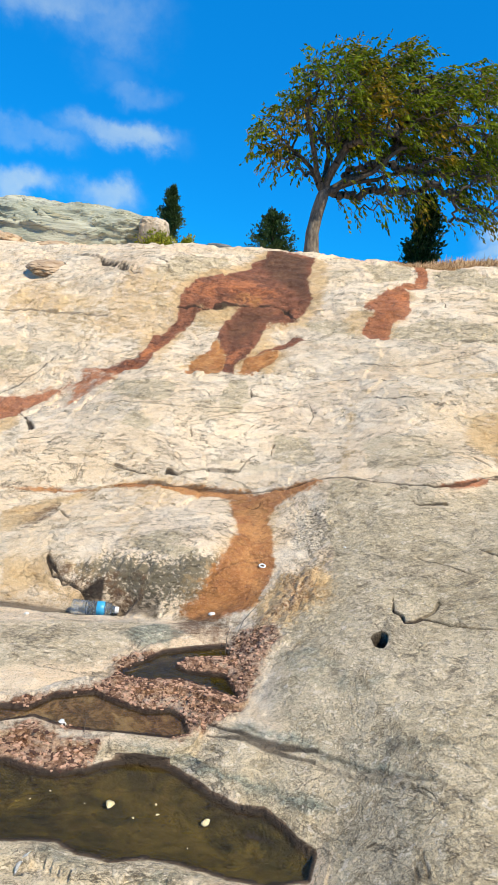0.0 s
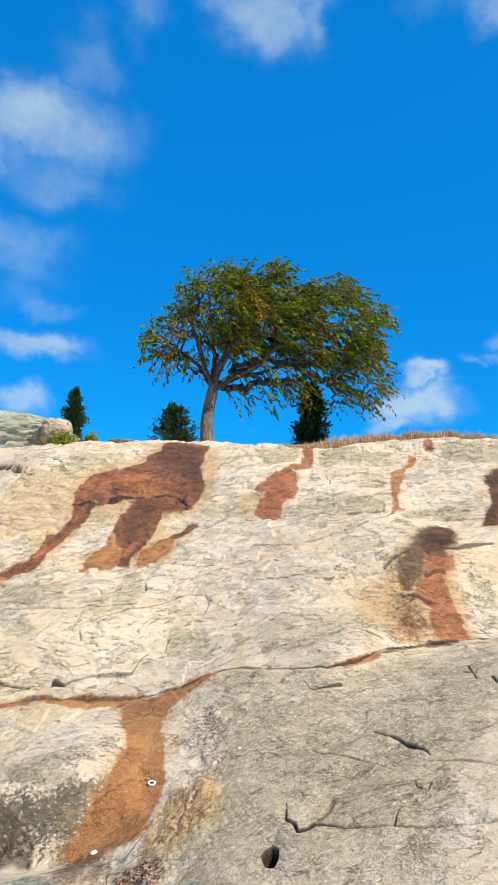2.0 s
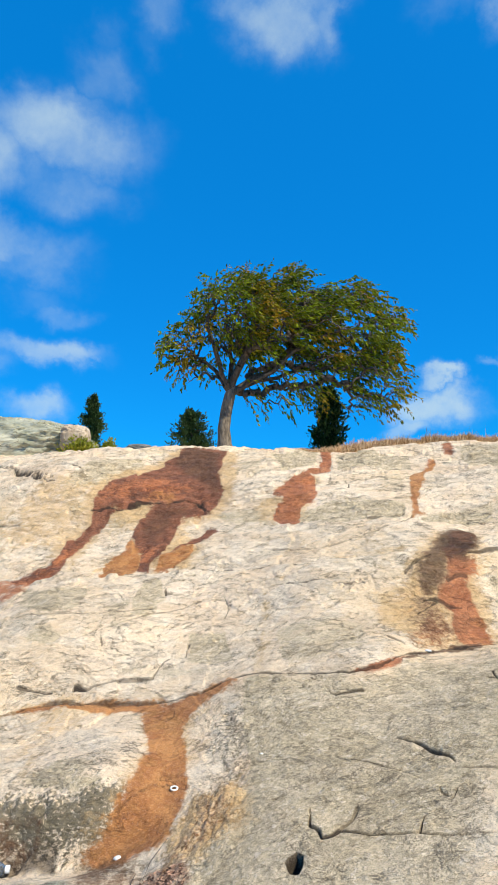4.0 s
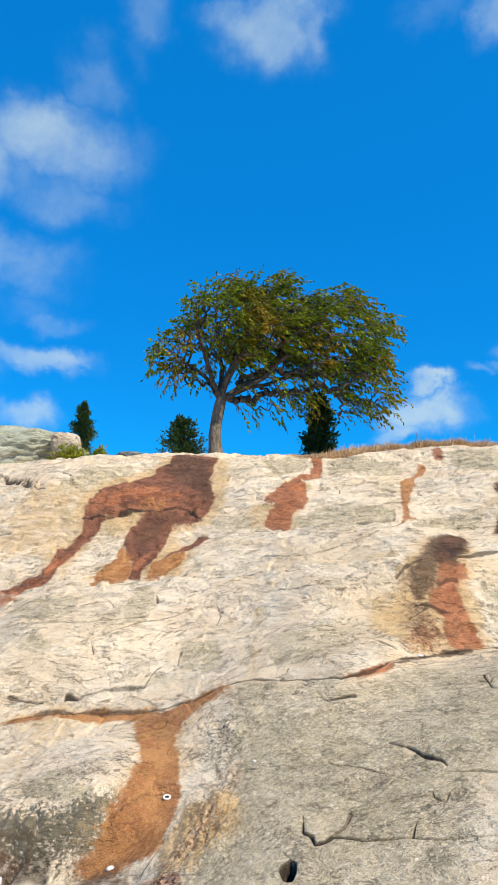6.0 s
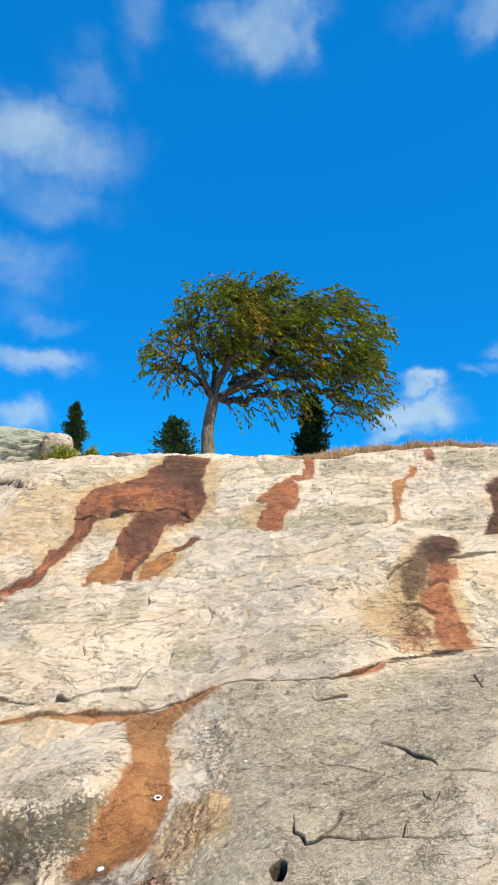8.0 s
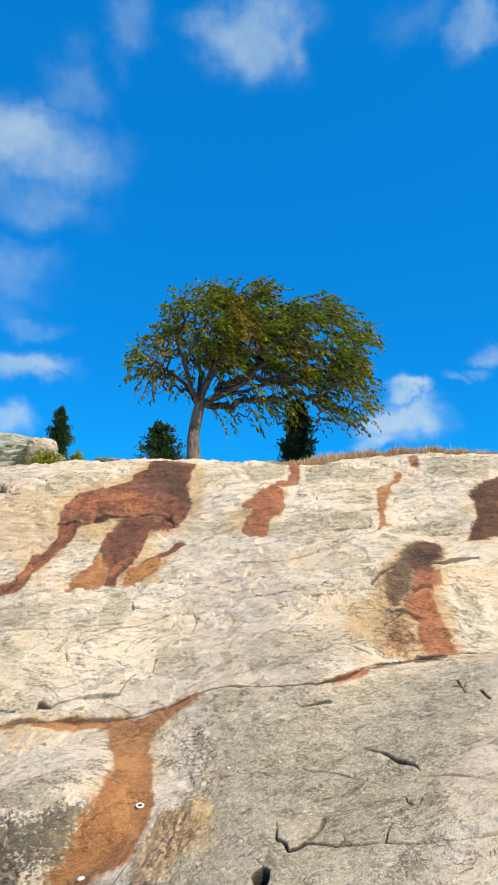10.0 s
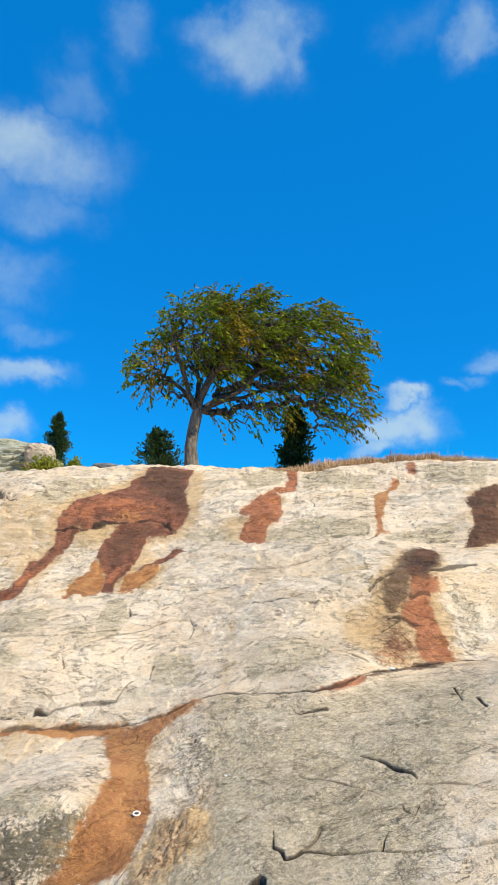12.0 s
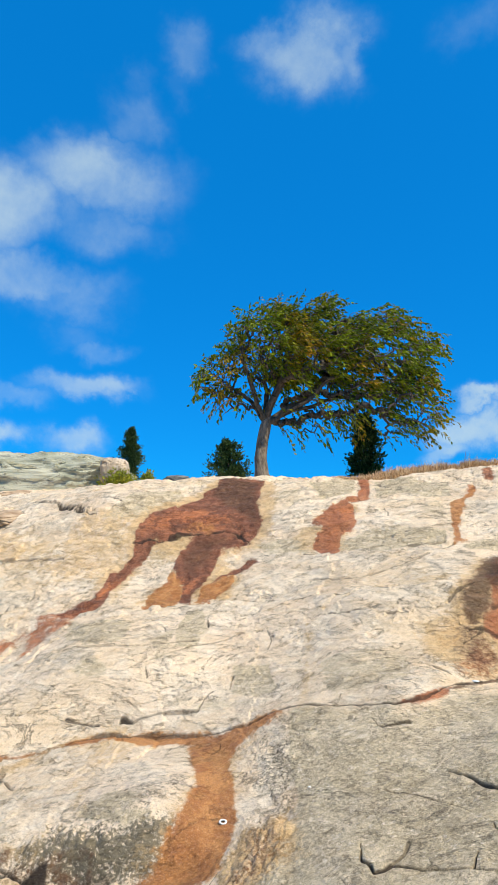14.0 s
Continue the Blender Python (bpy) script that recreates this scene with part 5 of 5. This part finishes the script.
        while made < count:
            v = rng.normal(size=3)
            v = v / np.linalg.norm(v) * rng.uniform(0.2, 1.0) ** 0.42
            p = Vector(centre) + Vector(v * np.array(size))
            if noise.noise(p * 2.1 + Vector((3, 1, 7))) < -0.28:
                continue
            ends.append(p)
            made += 1
    ends.sort(key=lambda p: (p - fork).length)
    spots = np.array([tuple(n) for n in nodes])
    for p in ends:
        d = np.linalg.norm(spots - np.array(p), axis=1) + 0.35 * np.maximum(0, np.linalg.norm(spots - np.array(fork), axis=1) - (p - fork).length + 0.15)
        k = int(np.argmin(d))
        a = Vector(spots[k])
        sag = (p - a).length * 0.12
        mids = [a.lerp(p, f) + Vector(rng.normal(size=3) * 0.022) + Vector((0, 0, sag * math.sin(f * 3.14))) for f in (0.25, 0.5, 0.75)] + [p]
        last = k
        for q in mids:
            nodes.append(q), above.append(last)
            last = len(nodes) - 1
        spots = np.concatenate([spots, [tuple(q) for q in mids]])
    load = np.ones(len(nodes))
    for i in range(len(nodes) - 1, 0, -1):
        load[above[i]] += load[i]
    owner = [0] * len(nodes)
    firsts = [i for i in range(1, len(nodes)) if above[i] == 0]
    for i in range(1, len(nodes)):
        owner[i] = firsts.index(i) if above[i] == 0 else owner[above[i]]
    limbs, fine = [Tubes() for _ in firsts], Tubes()
    for i in range(1, len(nodes)):
        j = above[i]
        ra, rb = min(0.0021 * load[j] ** 0.5, 0.062), min(0.0021 * load[i] ** 0.5, 0.062)
        ra = min(ra, rb * 1.35)
        (limbs[owner[i]] if rb > 0.010 else fine).add((nodes[j], nodes[i]), (max(ra, 0.0042), max(rb, 0.0036)), 7 if rb > 0.010 else 4)
    for limb in limbs:
        if limb.verts:
            part("limb", limb.mesh("limb", LIMB), LIMB, tree)
    # wind-combed shoots at the twig ends, each with two rows of leaves
    base, way, size = [], [], []
    middle = Vector((0.9, 0, 1.9))
    for p in ends:
        out = (p - middle).normalized()
        low = p.z < 1.45
        for _ in range(1 if low or rng.uniform() < 0.25 else 2):
            d = Vector((0.75, 0.0, 0.18)) + out * 0.55 + Vector(rng.normal(size=3) * 0.30)
            if p.x < -0.1 and not rng.uniform() < 0.4:
                d = out * 0.9 + Vector((0.1, 0, 0.1)) + Vector(rng.normal(size=3) * 0.35)
            length = rng.uniform(0.20, 0.46) * (0.75 if p.x < -0.1 else 1.0)
            droop = rng.uniform(0.5, 1.3) * (1.7 if low or p.x > 2.0 else 1.0)
            q, run = p.copy(), [p.copy()]
            for k in range(5):
                d = (d.normalized() + Vector((0.05, 0, -0.16 * droop)))
                q = q + d.normalized() * (length / 5)
                run.append(q.copy())
            fine.add(run, (0.0034, 0.003, 0.0027, 0.0024, 0.002, 0.0016), 3)
            count = int(length / 0.030)
            for k in range(count):
                f = (k + rng.uniform(0.1, 0.9)) / count * 5
                i = min(int(f), 4)
                along = (run[i + 1] - run[i]).normalized()
                side = along.cross(Vector(rng.normal(size=3))).normalized() * 0.75
                if low and rng.uniform() < 0.35:
                    continue
                base.append(np.array(run[i].lerp(run[i + 1], f - i)))
                way.append(np.array(along * 0.75 + side + Vector((0.28, 0, -0.42))))
                size.append(rng.uniform(0.065, 0.115) * (0.9 if k < count - 2 else 0.7))
    part("branchwork", fine.mesh("branchwork", TWIG), TWIG, tree)
    size = np.array(size)
    verts, faces = blades(rng, np.array(base), np.array(way), size, size * 0.46)
    part("crown", mesh_of("crown", verts, faces, LEAF, False), LEAF, tree, "small pointed green leaves turning yellow-brown")
    return tree


def juniper(place, height, radius, seed, label, lean=0.0, squat=0.0, group=""):
    """A dense dark evergreen: stem, upswept boughs and short needle sprays with an uneven outline."""
    rng = np.random.default_rng(seed)
    tree = thing("juniper", place, label, "conifer", group)
    stem = Tubes()
    stem.add([(0, 0, -0.2), (lean * 0.5, 0, height * 0.5), (lean, 0, height * 0.97)], (radius * 0.09, radius * 0.06, 0.006), 7)
    boughs, base, way, size = Tubes(), [], [], []
    count = int(34 + 32 * radius / 0.3)
    for k in range(count):
        f = (k + rng.uniform(0, 1)) / count
        f = f ** 0.9
        z = height * (0.02 + 0.90 * f)
        outline = (1 - f) ** (0.9 - 0.3 * squat) * min(1.0, 0.6 + 0.4 * squat + f * 3) + 0.05
        reach = radius * outline * rng.uniform(0.35, 1.5)
        a = rng.uniform(0, math.tau)
        root = Vector((lean * f, 0, z))
        tip = root + Vector((math.cos(a) * reach, math.sin(a) * reach, reach * rng.uniform(0.35, 0.95) * (1 - 0.55 * squat) + 0.03 * height))
        boughs.add((root, root.lerp(tip, 0.5) + Vector((0, 0, -0.1 * reach)), tip), (0.012, 0.008, 0.003), 4)
        for _ in range(95):
            g = rng.uniform(0.0, 1.04) ** 0.6
            p = np.array(root.lerp(tip, g)) + rng.normal(size=3) * (0.03 + 0.012 * height) * (0.55 + 0.6 * outline)
            base.append(p)
            out = np.array((math.cos(a), math.sin(a), 0.75)) + rng.normal(size=3) * 0.6
            way.append(out)
            size.append(rng.uniform(0.045, 0.10))
    size = np.array(size)
    verts, faces = blades(rng, np.array(base), np.array(way), size, size * 0.48, 0.4)
    part("stem", stem.mesh("stem", TWIG), TWIG, tree)
    part("branchwork", boughs.mesh("branchwork", TWIG), TWIG, tree)
    part("crown", mesh_of("crown", verts, faces, NEEDLE, False), NEEDLE, tree)
    return tree


def low_shrub(place, width, height, seed):
    rng = np.random.default_rng(seed)
    bush = thing("shrub", place, "low yellow-green shrub at the foot of a boulder", "shrub")
    stems, base, way, size = Tubes(), [], [], []
    for _ in range(60):
        tip = Vector((rng.normal() * width * 0.27, rng.normal() * width * 0.2, height * rng.uniform(0.35, 1.0)))
        root = Vector((tip.x * 0.5, tip.y * 0.5, -0.1))
        stems.add((root, tip), (0.008, 0.003), 4)
        for _ in range(38):
            base.append(np.array(root.lerp(tip, rng.uniform(0.3, 1.05))) + rng.normal(size=3) * 0.06)
            way.append(rng.normal(size=3) + np.array((0, 0, 0.5)))
            size.append(rng.uniform(0.05, 0.09))
    size = np.array(size)
    verts, faces = blades(rng, np.array(base), np.array(way), size, size * 0.55)
    part("branchwork", stems.mesh("branchwork", TWIG), TWIG, bush)
    part("foliage", mesh_of("foliage", verts, faces, SHRUB, False), SHRUB, bush)
    return bush


def boulder(name, place, size, material, label, seed, blocky=0.7, bands=0.0, rough=0.12, turn=0.0, fine=90, tilt=0.0):
    """A rounded, ledged block of rock, sunk a little into the ground."""
    a, b = np.meshgrid(np.linspace(0, math.tau, fine * 2 + 1)[:-1], np.linspace(-math.pi / 2, math.pi / 2, fine))
    power = lambda v: np.sign(v) * np.abs(v) ** blocky
    x, y, z = power(np.cos(b)) * power(np.cos(a)), power(np.cos(b)) * power(np.sin(a)), power(np.sin(b))
    p = np.stack([x, y, z], -1).reshape(-1, 3)
    big = fbm(p[:, 0] * 1.3 + seed, p[:, 1] * 1.3, p[:, 2] * 1.6, 4)
    small = fbm(p[:, 0] * 5 + seed, p[:, 1] * 5, p[:, 2] * 9, 4)
    f = 1 + rough * 2.2 * big + rough * 0.5 * small
    if bands:
        h = p[:, 2] * 3.1 + 0.8 * p[:, 0] + 2.6 * big + 0.5 * small
        f += bands * ((h % 1.0) ** 3 - 0.3) + bands * 0.4 * ((h * 2.7 + 0.3) % 1.0) ** 4
    p = p * f[:, None] * np.array(size)
    cols = fine * 2
    i = np.arange((fine - 1) * cols)
    r, c = i // cols, i % cols
    faces = np.stack([r * cols + c, r * cols + (c + 1) % cols, (r + 1) * cols + (c + 1) % cols, (r + 1) * cols + c], 1)
    ob = new(name, mesh_of(name, p, faces, material))
    ob.matrix_world = pose(*place, tilt, 0, turn)
    return tagged(ob, label, "rock")


def water_bottle(place):
    """A half-litre drink bottle on its side: ribbed clear body, paper label, neck and cap."""
    bottle = thing("water_bottle", place, "empty clear plastic water bottle lying in a rock crevice", "bottle")

    def turned(profile, sides=40):
        bm = bmesh.new()
        rings = [[bm.verts.new((x, r * math.cos(math.tau * k / sides), r * math.sin(math.tau * k / sides))) for k in range(sides)] for x, r in profile]
        for a, b in zip(rings, rings[1:]):
            for k in range(sides):
                bm.faces.new((a[k], a[(k + 1) % sides], b[(k + 1) % sides], b[k]))
        return bm, rings
    outer = [(0.004, 0.0), (0.0, 0.018), (0.0, 0.027), (0.006, 0.0315)]
    for i in range(7):
        x = 0.014 + i * 0.013
        outer += [(x, 0.032), (x + 0.005, 0.0322), (x + 0.0085, 0.0300), (x + 0.011, 0.0302)]
    outer += [(0.108, 0.0322), (0.112, 0.0312), (0.148, 0.0312), (0.152, 0.0322), (0.160, 0.0310), (0.172, 0.0265), (0.182, 0.0200), (0.189, 0.0140), (0.192, 0.0125), (0.200, 0.0122)]
    bm, rings = turned(outer)
    part("body", bm, PLASTIC, bottle, "clear ribbed plastic")
    bm, _ = turned([(0.113, 0.0322), (0.1135, 0.0328), (0.1465, 0.0328), (0.147, 0.0322)])
    tag = part("label", bm, BLUE, bottle, "pale blue paper band")
    for k, (x, w) in enumerate(((0.119, 0.010), (0.131, 0.013))):
        bm = bmesh.new()
        ring = []
        for j in range(7):
            a = radians(-148 + 9 * j + 6 * k)
            ring.append([bm.verts.new((x + s, 0.0332 * math.cos(a), 0.0332 * math.sin(a))) for s in (0, w * 0.6)])
        for p, q in zip(ring, ring[1:]):
            bm.faces.new((p[0], p[1], q[1], q[0]))
        part("print_bar", bm, CAP if k == 0 else BAR, tag)
    bm, _ = turned([(0.193, 0.0), (0.193, 0.0148), (0.195, 0.0152), (0.208, 0.0150), (0.2095, 0.013), (0.2095, 0.0)], 30)
    part("cap", bm, CAP, bottle, "white screw cap")
    bm, _ = turned([(0.1885, 0.0142), (0.1885, 0.0165), (0.191, 0.0165), (0.191, 0.0142)], 30)
    part("neck_ring", bm, PLASTIC, bottle)
    return bottle


def shell(place, size, seed, label="bleached white shell fragment lying on the rock", name="shell", flat=0.35):
    """A chipped, cupped flake."""
    rng = np.random.default_rng(seed)
    bm = bmesh.new()
    n = 11
    radius = [size * rng.uniform(0.62, 1.1) for _ in range(n)]
    top, under = [], []
    for ring, (f, h) in enumerate(((0.35, 1.0), (0.75, 0.7), (1.0, 0.0))):
        top.append([bm.verts.new((radius[k] * f * math.cos(math.tau * k / n), 0.75 * radius[k] * f * math.sin(math.tau * k / n), size * flat * h)) for k in range(n)])
    peak = bm.verts.new((0, 0, size * flat * 1.1))
    low = bm.verts.new((0, 0, size * flat * 0.5 - size * 0.08))
    edge = [bm.verts.new(v.co + Vector((0, 0, -size * 0.12))) for v in top[-1]]
    for k in range(n):
        j = (k + 1) % n
        bm.faces.new((peak, top[0][k], top[0][j]))
        for a, b in zip(top, top[1:]):
            bm.faces.new((a[k], b[k], b[j], a[j]))
        bm.faces.new((top[-1][k], edge[k], edge[j], top[-1][j]))
        bm.faces.new((edge[k], low, edge[j]))
    bmesh.ops.recalc_face_normals(bm, faces=bm.faces)
    ob = part(name, bm, WHITE)
    ob.matrix_world = pose(*place, rng.uniform(-8, 18), rng.uniform(-8, 8), rng.uniform(0, 360))
    return tagged(ob, label, "shell", "bleached shells")


# ---- things on and behind the crest ----
broad_tree((0.83, 9.9, ground_at(0.83, 9.9) + 0.0))
juniper((-2.56, 18.5, ground_at(-2.56, 18.5)), 5.41 - ground_at(-2.56, 18.5), 0.34, 11, "slim dark green juniper beside a grey boulder", group="junipers on the crest")
juniper((0.34, 17.0, ground_at(0.34, 17.0)), 4.74 - ground_at(0.34, 17.0), 0.55, 12, "squat dark green juniper bush behind the crest", squat=1.0, group="junipers on the crest")
juniper((2.76, 11.0, ground_at(2.76, 11.0)), 4.10 - ground_at(2.76, 11.0), 0.29, 13, "dense upright dark green juniper under the tree", squat=0.6, group="junipers on the crest")
boulder("rock_mound", (-4.75, 17.2, 3.12), (2.4, 2.0, 1.12), STRATA, "broad layered grey-green rock mound behind the slope", 3.0, 0.55, 0.055, 0.045, 0, 150)
boulder("boulder", (-2.46, 15.35, 3.62), (0.33, 0.32, 0.32), CREAM, "blocky cream-coloured end of the rock mound", 14.0, 0.55, 0.03)
boulder("boulder", (-6.3, 14.6, 2.75), (1.3, 0.8, 0.45), TANROCK, "reddish tan weathered boulder below the mound", 8.0, 0.8, 0.05)
boulder("boulder", (-3.35, 11.0, 2.50), (0.42, 0.35, 0.16), TANROCK, "flat tan boulder resting on the slope", 21.0, 0.8, 0.05)
boulder("boulder", (-2.40, 7.62, ground_at(-2.40, 7.62) - 0.035), (0.27, 0.28, 0.085), TANROCK, "wedge of tan rock lying on the slope", 31.0, 0.8, 0.05, tilt=14)
boulder("boulder", (-0.85, 14.0, 3.20), (0.27, 0.25, 0.12), DARKROCK, "dark grey boulder on the crest", 41.0, 0.75, 0.08)
low_shrub((-2.26, 14.9, ground_at(-2.26, 14.9) + 0.02), 0.55, 3.50 - ground_at(-2.26, 14.9), 6)


# dry grass along the crest
def dry_grass():
    rng = np.random.default_rng(9)
    rows = np.where((FAN > 0.185) & (FAN < 0.72))[0]
    base, way, size = [], [], []
    crest_row = int(np.sum(STEPS[:13]))
    thick = lattice(np.arange(4000) * 0.13, np.zeros(4000), np.zeros(4000))
    for k in range(42000):
        j = rng.choice(rows)
        rise = np.clip((FAN[j] - 0.185) / 0.09, 0.12, 1.0)
        i = int(crest_row - 3 + rng.uniform(0, 1) ** 1.3 * 20)
        base.append((GX[i, j] + rng.normal() * 0.03, GY[i, j] + rng.normal() * 0.03, GZ[i, j] - 0.01))
        way.append(rng.normal(size=3) * 0.45 + np.array((0.25, 0, 1.0)))
        size.append(rng.uniform(0.06, 0.15) * rise * (0.75 + 0.9 * thick[j * 5]) * (1.7 if rng.uniform() > 0.985 else 1))
    size = np.array(size)
    verts, faces = blades(rng, np.array(base), np.array(way), size, np.full(len(size), 0.009))
    tagged(new("dry_grass", mesh_of("dry_grass", verts, faces, STRAW, False)), "strip of dry straw-coloured grass along the rock crest", "grass", kind="stuff")


dry_grass()
stick = Tubes()
PIPE_Z = ground_at(2.95, 8.75) - 0.005
stick.add([(2.80, 8.75, PIPE_Z + 0.05), (2.93, 8.77, PIPE_Z + 0.03), (3.10, 8.80, PIPE_Z)], (0.014, 0.014, 0.014), 10)
tagged(part("pipe", stick.mesh("pipe", WHITE), WHITE), "short white pipe lying in the dry grass", "pipe")

# ---- small things in the foreground ----
water_bottle(Matrix.Translation((-0.672, 2.545, 0.133)) @ pose(0, 0, 0, 25, 1.0, 3))
for k, (x, y, size) in enumerate(((-0.243, 1.349, 0.022), (0.011, 1.317, 0.02), (-0.124, 1.364, 0.006), (-0.175, 1.31, 0.006), (-0.115, 1.329, 0.007), (-0.409, 1.378, 0.005), (-0.451, 1.343, 0.004), (-0.027, 1.229, 0.004), (-0.309, 1.345, 0.004))):
    shell((x, y, 0.142), size * 0.75, 60 + k, "pale shell fragment lying in the brown pool")
for k, (x, y, size) in enumerate(((-0.452, 1.614, 0.024), (-0.04, 2.426, 0.02), (0.534, 2.66, 0.009), (1.516, 3.26, 0.022), (-0.84, 2.449, 0.016))):
    shell((x, y, ground_at(x, y) + 0.002), size, 80 + k)


def ring_pull(place):
    bm = bmesh.new()
    n, m = 28, 8
    rings = [[bm.verts.new(((0.011 + 0.0035 * math.cos(math.tau * j / m)) * math.cos(math.tau * k / n) * 1.3, (0.011 + 0.0035 * math.cos(math.tau * j / m)) * math.sin(math.tau * k / n), 0.0035 * math.sin(math.tau * j / m))) for j in range(m)] for k in range(n)]
    for k in range(n):
        for j in range(m):
            bm.faces.new((rings[k][j], rings[(k + 1) % n][j], rings[(k + 1) % n][(j + 1) % m], rings[k][(j + 1) % m]))
    ob = part("plastic_ring", bm, WHITE)
    ob.matrix_world = place
    return tagged(ob, "small white plastic ring on the rust-stained rock", "litter")


ring_pull(pose(0.165, 2.67, ground_at(0.165, 2.67) + 0.006, 22, 0, 30))


def dead_twig(points, radius, label):
    t = Tubes()
    pts = [Vector((x, y, ground_at(x, y) + h)) for x, y, h in points]
    t.add(pts, [radius * (1 - 0.6 * k / (len(pts) - 1)) for k in range(len(pts))], 6)
    return tagged(part("twig", t.mesh("twig", TWIG), TWIG), label, "twig", "dead twigs")


dead_twig([(0.038, 2.076, 0.012), (0.090, 2.252, 0.03), (0.149, 2.371, 0.012)], 0.0016, "thin dead twig lying across the red rock")
dead_twig([(-0.310, 1.902, 0.008), (-0.234, 1.984, 0.01), (-0.118, 2.061, 0.01), (0.029, 2.122, 0.014)], 0.0016, "thin dead twig along the edge of a puddle")
dead_twig([(0.028, 2.065, 0.01), (0.029, 2.165, 0.04), (0.040, 2.256, 0.012)], 0.002, "short dead twig leaning on the rock")
dead_twig([(-0.369, 1.557, 0.008), (-0.387, 1.664, 0.016), (-0.389, 1.743, 0.008)], 0.0016, "thin dead twig in a puddle")


def feather(place):
    """A bent white scrap with a rib and a frayed vane."""
    rng = np.random.default_rng(71)
    bm = bmesh.new()
    left, mid, right = [], [], []
    for k in range(13):
        f = k / 12
        x, y = 0.055 * f, 0.018 * math.sin(f * 2.4)
        w = 0.008 * math.sin(math.pi * min(1, f * 0.95 + 0.06)) * rng.uniform(0.75, 1.1)
        h = 0.006 + 0.010 * f * f
        left.append(bm.verts.new((x - w * 0.3, y + w, h))), mid.append(bm.verts.new((x, y, h + 0.002))), right.append(bm.verts.new((x - w * 0.3, y - w, h)))
    for k in range(12):
        bm.faces.new((left[k], mid[k], mid[k + 1], left[k + 1]))
        bm.faces.new((mid[k], right[k], right[k + 1], mid[k + 1]))
    bmesh.ops.solidify(bm, geom=bm.faces[:], thickness=0.0012)
    ob = part("feather", bm, WHITE)
    ob.matrix_world = place
    return tagged(ob, "small white feather on the rock by the pool", "feather")


feather(pose(-0.40, 1.09, ground_at(-0.39, 1.11), 0, -8, 55))
low_shrub((-1.62, 15.0, ground_at(-1.62, 15.0) + 0.02), 0.10, 3.46 - ground_at(-1.62, 15.0), 16)
